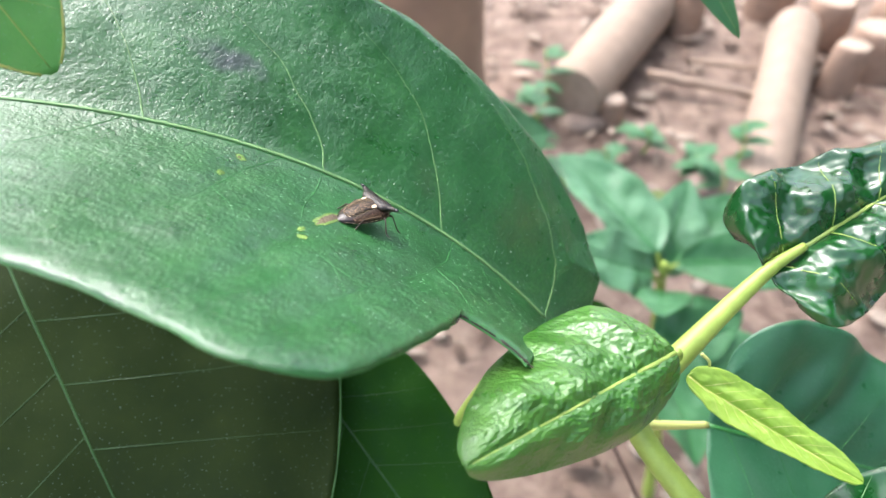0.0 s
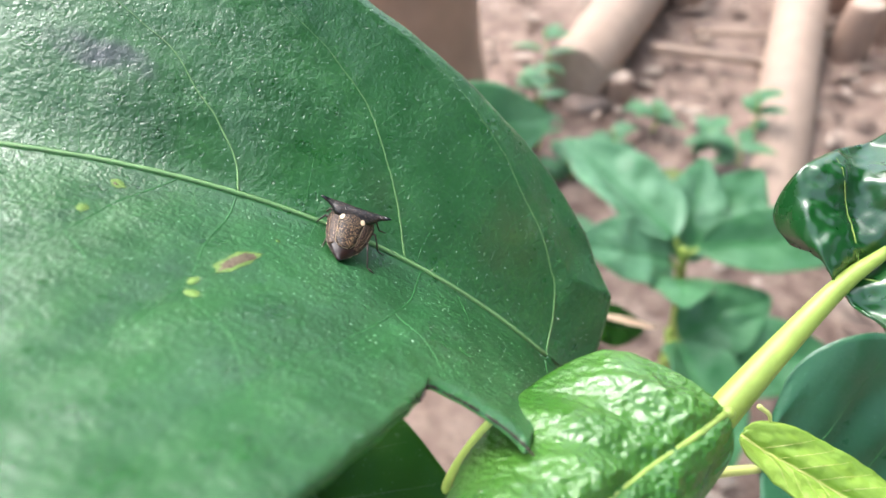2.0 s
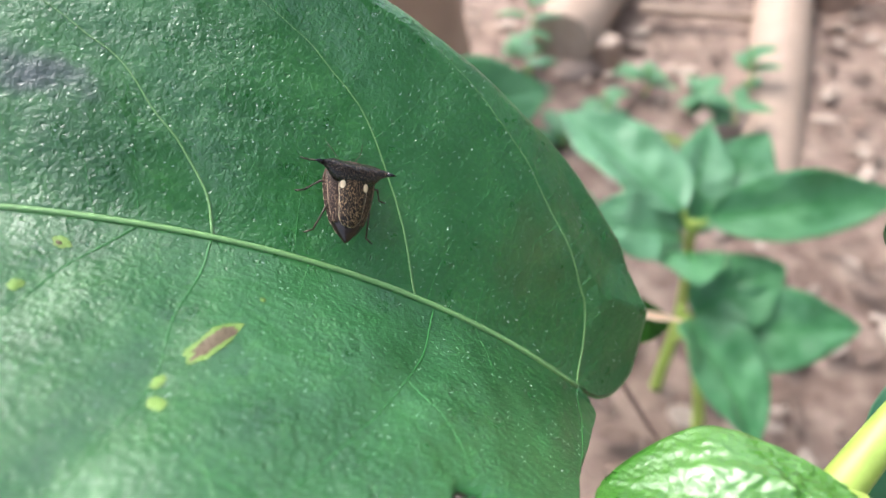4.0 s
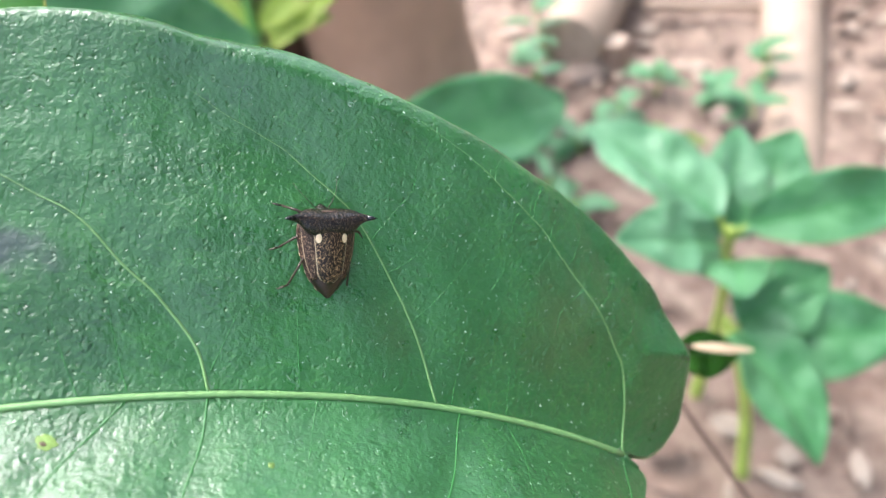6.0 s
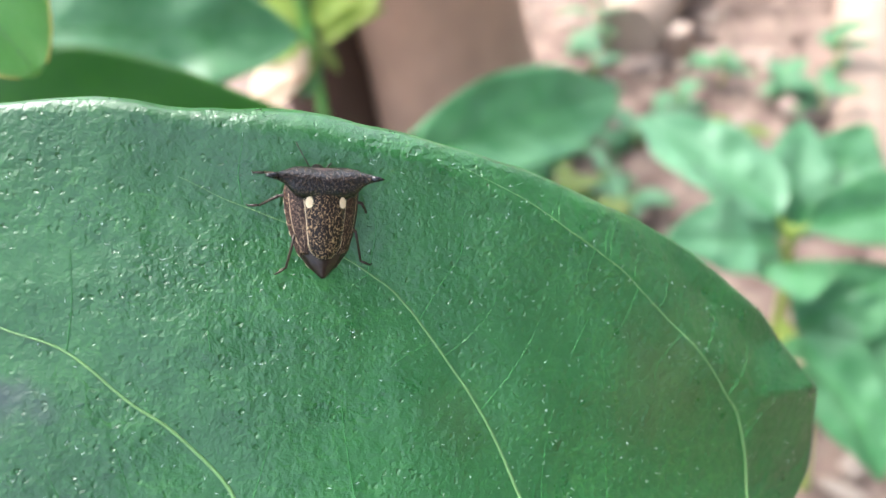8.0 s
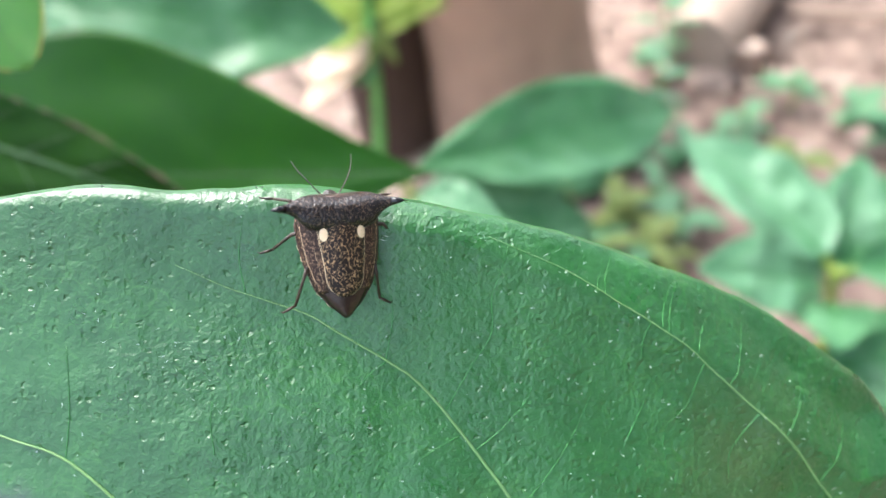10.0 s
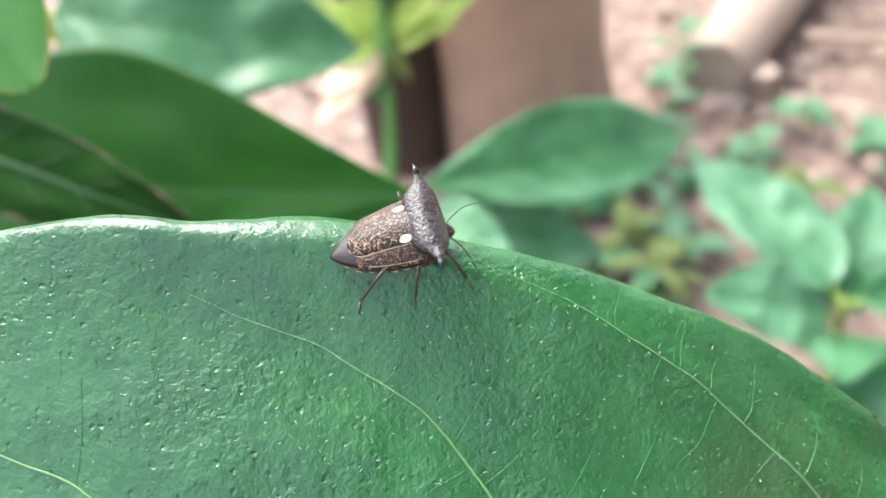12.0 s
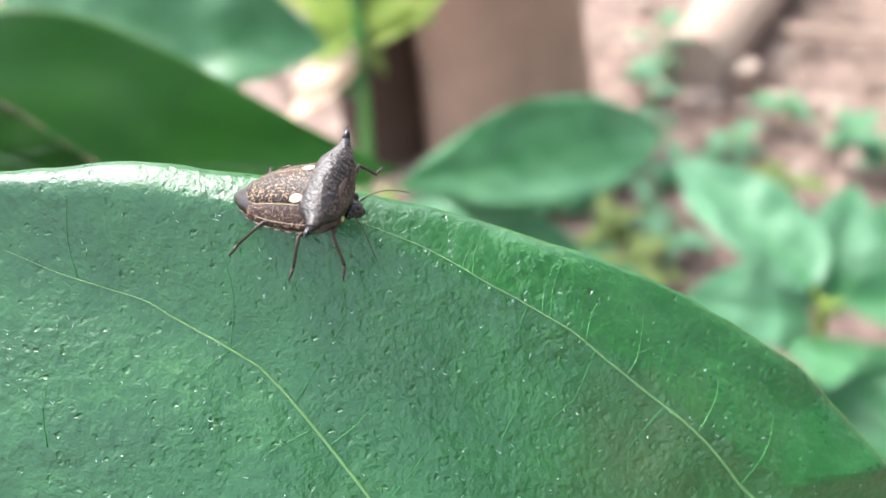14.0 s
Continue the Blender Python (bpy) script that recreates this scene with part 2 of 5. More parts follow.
def ground_material():
    m, t, p, _ = nodes("soil")
    co = coords(t)
    a, b, c = noise_node(t, co, 3.2, 4), noise_node(t, co, 26, 5), noise_node(t, co, 150, 4)
    base = ramp(t, b, [(0.3, lin(74, 56, 46)), (0.5, lin(120, 100, 87)), (0.72, lin(156, 138, 122))])
    base = mix(t, ramp(t, a, [(0.35, (0, 0, 0)), (0.7, (0.6, 0.6, 0.6))]), base, lin(134, 116, 103))
    base = mix(t, ramp(t, c, [(0.55, (0, 0, 0)), (0.75, (0.7, 0.7, 0.7))]), base, lin(88, 60, 50))
    t.links.new(base, p.inputs["Base Color"])
    p.inputs["Roughness"].default_value = 0.9
    t.links.new(bump(t, math_node(t, "ADD", b, math_node(t, "MULTIPLY", c, 0.4)), 0.8, 0.012), p.inputs["Normal"])
    return m


M_SOIL = ground_material()


# ---- builders ----
def part(name, bm, material, parent=None, label="", smooth=True):
    me = bpy.data.meshes.new(name)
    bm.to_mesh(me)
    bm.free()
    if smooth:
        for f in me.polygons:
            f.use_smooth = True
    me.materials.append(material)
    ob = new(name, me)
    if parent:
        ob.parent = parent
    if label:
        ob["label"] = label
    return ob


def thing(name, m=None, **tags):
    ob = new(name)
    ob.empty_display_size = 0.01
    if m:
        ob.matrix_world = m
    return tagged(ob, **tags)


def tube(bm, pts, radii, sides=8, squash=1.0, caps=True):
    """A tapered tube along pts."""
    pts = [Vector(p) for p in pts]
    rings, ref = [], None
    for i, p in enumerate(pts):
        d = (pts[min(i + 1, len(pts) - 1)] - pts[max(i - 1, 0)]).normalized()
        if ref is None:
            ref = Vector((0, 0, 1)) if abs(d.z) < 0.8 else Vector((1, 0, 0))
        a = d.cross(ref).normalized()
        b = a.cross(d).normalized()
        ref = b
        r = radii[i] if hasattr(radii, "__len__") else radii
        rings.append([bm.verts.new(p + a * (math.cos(k * math.tau / sides) * r) + b * (math.sin(k * math.tau / sides) * r * squash)) for k in range(sides)])
    for r0, r1 in zip(rings, rings[1:]):
        for k in range(sides):
            bm.faces.new((r0[k], r0[(k + 1) % sides], r1[(k + 1) % sides], r1[k]))
    if caps:
        bm.faces.new(rings[0][::-1])
        bm.faces.new(rings[-1])


def smooth_path(ctrl, n):
    """Points along a Catmull-Rom curve through ctrl."""
    c = [np.array(p, float) for p in ctrl]
    c = [2 * c[0] - c[1]] + c + [2 * c[-1] - c[-2]]
    res, segs = [], len(c) - 3
    for i in range(n):
        s = i / (n - 1) * segs
        k = min(int(s), segs - 1)
        t = s - k
        p0, p1, p2, p3 = c[k:k + 4]
        res.append(0.5 * (2 * p1 + (p2 - p0) * t + (2 * p0 - 5 * p1 + 4 * p2 - p3) * t * t + (3 * p1 - p0 - 3 * p2 + p3) * t ** 3))
    return res


def grid_faces(bm, rows, closed=False):
    for a, b in zip(rows, rows[1:]):
        n = len(a)
        for k in range(n if closed else n - 1):
            q = (a[k], a[(k + 1) % n], b[(k + 1) % n], b[k])
            if len(set(q)) == 4:
                bm.faces.new(q)


def shell(ob, thick, offset=-1.0):
    s = ob.modifiers.new("thickness", "SOLIDIFY")
    s.thickness, s.offset = thick, offset
    return ob


# ---- setting: ground ----
def build_ground():
    bm = bmesh.new()
    xs = sorted(set([-400, -60, -15, -5, -2.5] + [round(-1.6 + 0.04 * i, 3) for i in range(92)] + [2.8, 5, 15, 60, 400]))
    ys = sorted(set([-400, -60, -15, -5, -2, -1] + [round(-0.4 + 0.04 * i, 3) for i in range(80)] + [3.2, 5, 15, 60, 400]))
    rows = []
    for y in ys:
        row = []
        for x in xs:
            near = 1 if abs(x) < 3 and -1 < y < 4 else 0
            z = near * (0.016 * noise.noise((x * 4, y * 4, 0)) + 0.006 * noise.noise((x * 17, y * 17, 3)))
            row.append(bm.verts.new((x, y, z)))
        rows.append(row)
    grid_faces(bm, rows)
    return tagged(part("ground", bm, M_SOIL), "bare reddish-brown soil scattered with dry leaves", "soil", kind="structure")


def build_log(a, b, r0, r1, label, seed):
    """A peeled log lying from a to b."""
    a, b = Vector(a), Vector(b)
    log = thing("log", label=label, category="log", group="logs of the path steps")
    bm = bmesh.new()
    d = b - a
    n, sides, rows = 22, 26, []
    side = d.cross(Vector((0, 0, 1))).normalized()
    up = side.cross(d).normalized()
    for i in range(n):
        s = i / (n - 1)
        r = r0 + (r1 - r0) * s
        if i in (0, n - 1):
            r *= 0.9
        c = a + d * s
        rows.append([bm.verts.new(c + (side * math.cos(k * math.tau / sides) + up * math.sin(k * math.tau / sides)) * r *
                                  (1 + 0.05 * noise.noise((s * 5 + seed, math.cos(k * math.tau / sides), math.sin(k * math.tau / sides))))) for k in range(sides)])
    grid_faces(bm, rows, True)
    part("trunk", bm, M_WOOD, log)
    for c, sgn, rad in ((a, -1, r0), (b, 1, r1)):
        bm = bmesh.new()
        mid = bm.verts.new(c + d.normalized() * sgn * 0.003)
        ring = [bm.verts.new(c + (side * math.cos(k * math.tau / sides) + up * math.sin(k * math.tau / sides)) * rad * 0.9) for k in range(sides)]
        for k in range(sides):
            bm.faces.new((mid, ring[k], ring[(k + 1) % sides]) if sgn > 0 else (mid, ring[(k + 1) % sides], ring[k]))
        part("cut_end", bm, M_CUT, log)
    return log


def build_stake(x, y, r, hgt, label, lean=0.0):
    st = thing("stake", label=label, category="stake", group="stakes beside the logs")
    bm = bmesh.new()
    rows, sides = [], 16
    prof = [(0.0, 1.05), (0.3, 1.0), (0.8, 0.97), (0.95, 0.93), (1.0, 0.82)]
    for s, k in prof:
        rows.append([bm.verts.new((x + lean * s + math.cos(i * math.tau / sides) * r * k * (1 + 0.06 * noise.noise((i, x * 9, s))), y + math.sin(i * math.tau / sides) * r * k, -0.03 + (hgt + 0.03) * s)) for i in range(sides)])
    grid_faces(bm, rows, True)
    part("post", bm, M_PEG, st)
    bm = bmesh.new()
    mid = bm.verts.new((x + lean, y, hgt + 0.004))
    ring = [bm.verts.new((x + lean + math.cos(i * math.tau / sides) * r * 0.82, y + math.sin(i * math.tau / sides) * r * 0.82, hgt)) for i in range(sides)]
    for i in range(sides):
        bm.faces.new((mid, ring[i], ring[(i + 1) % sides]))
    part("top", bm, M_CUT, st)
    return st


def build_stone(x, y, sx, sy, sz, seed):
    bm = bmesh.new()
    bmesh.ops.create_icosphere(bm, subdivisions=3, radius=1)
    for v in bm.verts:
        k = 1 + 0.22 * noise.noise(v.co * 1.6 + Vector((seed, 0, 0))) + 0.08 * noise.noise(v.co * 5)
        v.co = Vector((x + v.co.x * sx * k, y + v.co.y * sy * k, sz * 0.35 + v.co.z * sz * k))
    return tagged(part("stone", bm, M_STONE), "dull grey-brown stone half sunk in the soil", "stone", "stones on the path")


ground = build_ground()
build_log((0.215, 1.02, 0.045), (0.56, 1.62, 0.06), 0.054, 0.060, "pale peeled log edging the earth step", 1.0)
build_log((0.40, 0.66, -0.03), (0.69, 1.285, 0.05), 0.042, 0.046, "slimmer pale peeled log lying across bare soil", 4.0)
for sx_, sy_, sr_, sh_, lean_ in ((0.285, 1.015, 0.024, 0.045, 0.0), (0.50, 1.36, 0.034, 0.09, 0.0), (0.715, 1.13, 0.032, 0.085, 0.01),
                                  (0.77, 1.32, 0.045, 0.09, 0.0), (0.82, 1.20, 0.05, 0.085, -0.01), (0.70, 1.44, 0.05, 0.08, 0.0), (0.91, 1.32, 0.055, 0.09, 0.0)):
    build_stake(sx_, sy_, sr_, sh_, "short weathered wooden stake driven in beside the log", lean_)
build_stone(0.235, 1.0, 0.04, 0.03, 0.016, 2)
build_stone(0.42, 0.83, 0.05, 0.04, 0.014, 7)


def build_trunk():
    """The smooth foot of a tree."""
    tr = thing("tree", label="tree with a smooth brown trunk on bare soil", category="tree")
    bm = bmesh.new()
    rows, sides = [], 40
    for i in range(76):
        z = -0.05 + i * 0.09
        r = 0.117 * (1 + 0.25 * math.exp(-max(z, 0) / 0.06)) * (1 - 0.02 * z)
        rows.append([bm.verts.new((-0.053 + math.cos(k * math.tau / sides) * r * (1 + 0.05 * noise.noise((math.cos(k * math.tau / sides) * 1.5, math.sin(k * math.tau / sides) * 1.5, z * 1.2))),
                                   0.98 + 0.05 * z * z + math.sin(k * math.tau / sides) * r, z)) for k in range(sides)])
    grid_faces(bm, rows, True)
    part("trunk", bm, M_TRUNK, tr)
    # slender dark upright that fills the dark gap left of the trunk
    bm = bmesh.new()
    path = smooth_path([(-0.228, 0.94, -0.05), (-0.226, 0.97, 0.5), (-0.25, 1.22, 2.0), (-0.16, 1.9, 4.2), (-0.06, 2.9, 6.2)], 30)
    tube(bm, path, [0.068 - 0.0014 * i for i in range(30)], 18)
    part("trunk", bm, M_TRUNK_DARK, tr, "slender dark brown upright beside the trunk")
    rnd = random.Random(8)
    tips = []
    for k in range(7):
        a = k * math.tau / 7 + 0.4
        d = Vector((math.cos(a) * 0.9, 0.1 + math.sin(a) * 0.8, rnd.uniform(0.7, 1.4)))
        bm = bmesh.new()
        top = Vector((-0.053, 3.1, 6.6))
        tube(bm, smooth_path([top - Vector((0, 0, 0.2)), top + d * 0.5 + Vector((0, 0, 0.1)), top + d], 10), [0.06 - 0.005 * i for i in range(10)], 10)
        part("limb", bm, M_TRUNK, tr)
        tips.append(top + d)
    verts, faces = [], []
    for _ in range(2600):
        c = rnd.choice(tips) + Vector((rnd.gauss(0, 0.28), rnd.gauss(0, 0.28), rnd.gauss(0, 0.2)))
        leaf_quads(verts, faces, c, rnd, 0.11, 0.035)
    part("crown", mesh_of(verts, faces), M_HEDGE, tr)
    return tr


def leaf_quads(verts, faces, c, rnd, L, w):
    """One small folded leaf: two quads."""
    m = Euler((rnd.uniform(-0.7, 0.7), rnd.uniform(-0.7, 0.7), rnd.uniform(0, math.tau))).to_matrix()
    k, n = rnd.uniform(0.7, 1.3), len(verts)
    for p in ((-0.5 * L, 0, 0), (0, w, 0.3 * w), (0.5 * L, 0, -0.1 * L), (0, -w, 0.3 * w)):
        verts.append(c + m @ (Vector(p) * k))
    faces.append((n, n + 1, n + 2))
    faces.append((n, n + 2, n + 3))


def mesh_of(verts, faces):
    me = bpy.data.meshes.new("tmp")
    me.from_pydata([tuple(v) for v in verts], [], faces)
    bm = bmesh.new()
    bm.from_mesh(me)
    bpy.data.meshes.remove(me)
    return bm


def build_unseen_hedge():
    """Undergrowth added out of view to darken reflections: uneven clumps of leaves, tall at the back, low in front."""
    rnd = random.Random(21)
    verts, faces = [], []
    clumps = [(2.3, -2.9, 1.9, 0.9), (2.7, -3.8, 1.8, 0.9), (3.2, -2.2, 1.6, 0.9), (3.9, -1.0, 1.1, 0.9), (4.0, 0.4, 1.0, 0.9), (3.4, 1.9, 1.6, 0.8), (3.4, 2.7, 1.7, 0.9)]
    for cx, cy, hgt, rad in clumps:
        for _ in range(int(1900 * (hgt / 5) * (rad / 0.6))):
            z = hgt * rnd.random()
            a, k = rnd.uniform(0, math.tau), math.sqrt(rnd.random())
            r = rad * k * (1 - 0.75 * (z / hgt) ** 4) * (1 + 0.45 * noise.noise((math.cos(a) * 1.5 + cx, math.sin(a) * 1.5 + cy, z * 1.3)))
            leaf_quads(verts, faces, Vector((cx + math.cos(a) * r, cy + math.sin(a) * r, max(0.03, z))), rnd, 0.14, 0.045)
    return tagged(part("undergrowth", mesh_of(verts, faces), M_HEDGE), "unseen dense dark green undergrowth, added to darken reflections", "undergrowth", kind="stuff")


build_unseen_hedge()
build_trunk()


def build_unseen_tree(cx, cy, hgt, rad, seed):
    """A slim tree with a bare foot and a tall narrow crown, added out of view to block sky."""
    rnd = random.Random(seed)
    tr = thing("tree", label="unseen slim tree with a tall dark green crown, added to darken reflections", category="tree", group="trees beside the path")
    bm = bmesh.new()
    tube(bm, smooth_path([(cx, cy, -0.05), (cx + 0.05, cy - 0.04, 1.2), (cx - 0.04, cy + 0.03, hgt * 0.6), (cx, cy, hgt * 0.93)], 20), [0.055 - 0.0024 * i for i in range(20)], 10)
    part("trunk", bm, M_TRUNK_DARK, tr)
    verts, faces = [], []
    low = 1.35
    for _ in range(int(1900 * (hgt / 5) * (rad / 0.6))):
        z = low + (hgt - low) * rnd.random()
        k = (z - low) / (hgt - low)
        a = rnd.uniform(0, math.tau)
        r = rad * math.sqrt(rnd.random()) * min(1.0, 0.35 + 3 * k) * (1 - 0.75 * k ** 4) * (1 + 0.45 * noise.noise((math.cos(a) * 1.5 + cx, math.sin(a) * 1.5 + cy, z * 1.3)))
        leaf_quads(verts, faces, Vector((cx + math.cos(a) * r, cy + math.sin(a) * r, z)), rnd, 0.14, 0.045)
    part("crown", mesh_of(verts, faces), M_HEDGE, tr)


# unseen trees on the right, there to darken what the big leaf reflects
for i_, (tx_, ty_, th_, tr_) in enumerate(((1.75, 0.35, 6.0, 0.66), (1.75, -0.25, 6.4, 0.66), (1.85, -0.85, 5.8, 0.75), (1.85, -1.55, 4.6, 0.75), (2.1, 0.95, 4.8, 0.62), (2.6, 0.1, 5.2, 0.7), (2.7, -0.9, 4.6, 0.8))):
    build_unseen_tree(tx_, ty_, th_, tr_, 60 + i_)


def build_litter():
    """Dry leaves and chips, too many to count."""
    rnd = random.Random(5)
    for name, mat, count, label in (("leaf_litter", M_LITTER, 1300, "dry curled beige leaves strewn over the soil"), ("bark_litter", M_CHIP, 1300, "dark bark chips and twigs strewn over the soil")):
        bm = bmesh.new()
        for _ in range(count):
            x, y = rnd.uniform(-1.2, 1.6), rnd.uniform(0.25, 2.4)
            L, w, a = rnd.uniform(0.012, 0.045), rnd.uniform(0.004, 0.013), rnd.uniform(0, math.tau)
            m = Matrix.Translation((x, y, 0.016 + 0.016 * noise.noise((x * 4, y * 4, 0)) - 0.006)) @ Matrix.Rotation(a, 4, "Z") @ Matrix.Rotation(rnd.uniform(-0.5, 0.5), 4, "X") @ Matrix.Rotation(rnd.uniform(-0.3, 0.3), 4, "Y")
            c = rnd.uniform(0.1, 0.5) * w
            rows = [[bm.verts.new(m @ Vector((s * L, q * w * math.sin(math.pi * (0.12 + 0.8 * (s + 0.5))), abs(q) * c))) for q in (-1, 0, 1)] for s in (-0.5, -0.2, 0.15, 0.5)]
            grid_faces(bm, rows)
        ob = part(name, bm, mat)
        shell(ob, 0.0006)
        tagged(ob, label, "litter", kind="stuff")


build_litter()


def build_stick(a, b, r, label):
    bm = bmesh.new()
    a, b = Vector(a), Vector(b)
    pts = [a.lerp(b, s / 7) + Vector((0, 0, 0.006 * noise.noise((s, a.x * 9, 0)))) for s in range(8)]
    tube(bm, pts, [r * (1 - 0.06 * s) for s in range(8)], 7)
    return tagged(part("stick", bm, M_WOOD), label, "stick", "sticks on the ground")


build_stick((0.37, 1.13, 0.03), (0.57, 1.05, 0.025), 0.010, "pale dry stick lying on the soil")
build_stick((0.46, 1.18, 0.03), (0.66, 1.14, 0.025), 0.006, "thin pale stick lying on the soil")


# ---- leaves ----
def blade_point(s, q, L, half, fold, sag, curl, wave, seed, shape, quilt=0.0, crisp=0.0, ribs=9):
    """A point of a leaf at s along the midrib (0 base, 1 tip) and q across it (-1..1)."""
    p, broad, lop = (*shape, 0.0)[:3]
    w = half * (math.sin(math.pi * min(1, s) ** p) ** broad if 0 < s < 1 else 0.0)
    w *= 1 - lop * (1 if q > 0 else -1)
    y = q * w
    bend = sag * s * s
    x = L * (s - 0.12 * sag * sag * s ** 3)
    z = -L * bend * 0.5 + abs(y) * math.tan(fold) - curl * (abs(q) ** 2.5) * w
    z += wave * w * noise.noise((s * 5 + seed, q * 1.6, seed)) * (0.25 + abs(q))
    z += 0.16 * wave * w * math.sin(s * 34 - abs(q) * 7) * abs(q) * (1 - abs(q)) * 2
    # puffed panels between the side veins, and a groove along the midrib
    z += quilt * w * ((0.05 + 0.08 * noise.noise((s * 6, q * 2, seed + 4))) * abs(math.sin((s - 0.2 * abs(q) + 0.02 * noise.noise((s * 9, q * 4, seed))) * math.pi * ribs)) ** 0.7 * min(1, abs(q) * 4) * (1 - 0.5 * abs(q)) + 0.06 * noise.noise((s * 26, q * 9, seed)) + crisp * noise.noise((s * 58, q * 20, seed)) - 0.14 * math.exp(-(q / 0.1) ** 2))
    return Vector((x, y * (1 - 0.12 * abs(fold)), z))


def frame_of(base, tip, up):
    base, tip, up = Vector(base), Vector(tip), Vector(up)
    x = (tip - base).normalized()
    y = up.cross(x).normalized()
    z = x.cross(y)
    m = Matrix((x, y, z)).transposed().to_4x4()
    m.translation = base
    return m, (tip - base).length


def build_leaf(parent, base, tip, up, half, mat, vein, fold=0.35, sag=0.3, curl=0.0, wave=0.1, seed=0.0, shape=(0.85, 0.8), n=36, k=10, laterals=6, thick=0.00035, label="", rib=0.0008, name="leaf", quilt=0.0, crisp=0.0, rim=None, ribs=9):
    """A leaf blade with its midrib and side veins as parts of their own."""
    m, L = frame_of(base, tip, up)
    args = (L, half, fold, sag, curl, wave, seed, shape, quilt, crisp, ribs)
    bm = bmesh.new()
    rows = []
    for i in range(n + 1):
        s = 0.002 + 0.996 * i / n
        rows.append([bm.verts.new(blade_point(s, j / k, *args)) for j in range(k, -k - 1, -1)])
    grid_faces(bm, rows)
    ob = part(name, bm, mat, parent, label)
    shell(ob, thick)
    ob.matrix_local = (parent.matrix_world.inverted() @ m) if parent else m
    up_v = Vector((0, 0, thick * 0.3))
    bm = bmesh.new()
    tube(bm, [blade_point(i / 20 * 0.97 + 0.003, 0, *args) + up_v for i in range(21)], [rib * (1 - 0.8 * i / 20) for i in range(21)], 6, 0.7)
    part("midrib", bm, vein, ob)
    if rim:
        for sgn in (-1, 1):
            bm = bmesh.new()
            tube(bm, [blade_point(0.02 + 0.96 * i / 40, sgn, *args) for i in range(41)], [thick * 0.6 + rib * max(-0.2, 0.9 * noise.noise((i * 0.35, seed, sgn))) for i in range(41)], 6)
            part("rim", bm, rim, ob)
    for i in range(laterals):
        s0 = 0.08 + 0.72 * i / max(1, laterals)
        for sgn in (-1, 1):
            bm = bmesh.new()
            pts = []
            for j in range(9):
                q = j / 8 * 0.9
                pts.append(blade_point(min(0.97, s0 + 0.2 * q - 0.03 * q * q + 0.012 * sgn), sgn * q, *args) + up_v * 0.7)
            tube(bm, pts, [rib * 0.22 * (1 - 0.75 * j / 8) for j in range(9)], 5, 0.6)
            part("vein", bm, vein, ob)
    return ob


def build_stem(parent, pts, r0, r1, mat, name="stem", label="", sides=12):
    bm = bmesh.new()
    path = smooth_path(pts, 26)
    tube(bm, path, [r0 + (r1 - r0) * i / 25 for i in range(26)], sides)
    return part(name, bm, mat, parent, label)


# ---- the shrub in front: stem, petioles and leaves ----
shrub = thing("shrub", label="broad-leaved shrub with yellow-green stems and glossy young leaves", category="shrub")
build_stem(shrub, [(0.10, 0.03, -0.02), (0.11, 0.028, 0.2), (0.11, 0.03, 0.38), (0.078, 0.050, 0.462), (0.0538, 0.0690, 0.4835), (0.0420, 0.0815, 0.4935), (0.0395, 0.0860, 0.5020), (0.0465, 0.0880, 0.5105)], 0.0036, 0.0023, M_STEM)
build_stem(shrub, [(0.0462, 0.0872, 0.5098), (0.0560, 0.0940, 0.5165), (0.0666, 0.1008, 0.5234), (0.074, 0.104, 0.5272)], 0.0027, 0.0009, M_STEM, "petiole")
build_stem(shrub, [(0.0408, 0.0845, 0.4985), (0.0425, 0.0930, 0.4800), (0.055, 0.100, 0.4690), (0.0695, 0.1024, 0.4655)], 0.0020, 0.0009, M_STEM_PALE, "petiole")
build_stem(shrub, [(-0.04, 0.2, -0.02), (-0.05, 0.21, 0.2), (-0.07, 0.218, 0.41)], 0.0045, 0.003, M_STEM)
# stipule
build_stem(shrub, [(0.0508, 0.0858, 0.5150), (0.0525, 0.0850, 0.5135), (0.0531, 0.0846, 0.5100)], 0.0004, 0.0002, M_STEM_PALE, "stipule", sides=6)
# leaves of the shoot
build_stem(shrub, [(0.0458, 0.0872, 0.5100), (0.0450, 0.0835, 0.5170), (0.0430, 0.0803, 0.5223)], 0.0012, 0.0008, M_STEM, "petiole")
build_leaf(shrub, (0.0430, 0.0803, 0.5223), (0.0045, 0.0528, 0.5302), (0.1, -0.5, 0.87), 0.0132, M_CURL, M_VEIN_YELLOW, fold=-0.12, sag=0.12, curl=0.75, wave=0.36, seed=3.0, shape=(0.46, 0.5, 0.24), crisp=0.055, n=190, k=56, laterals=0, label="light green puckered young leaf, folded and shiny", rib=0.0005, quilt=0.5, ribs=6)
build_leaf(shrub, (0.0660, 0.1005, 0.5236), (0.1080, 0.1180, 0.5440), (-0.25, -0.55, 0.8), 0.0178, M_GLOSSY, M_VEIN_YELLOW, fold=0.22, sag=0.25, curl=0.3, wave=0.55, seed=8.0, shape=(0.40, 0.46), n=120, k=34, laterals=3, label="dark green glossy puckered young leaf", rib=0.0007, quilt=0.62, ribs=4)
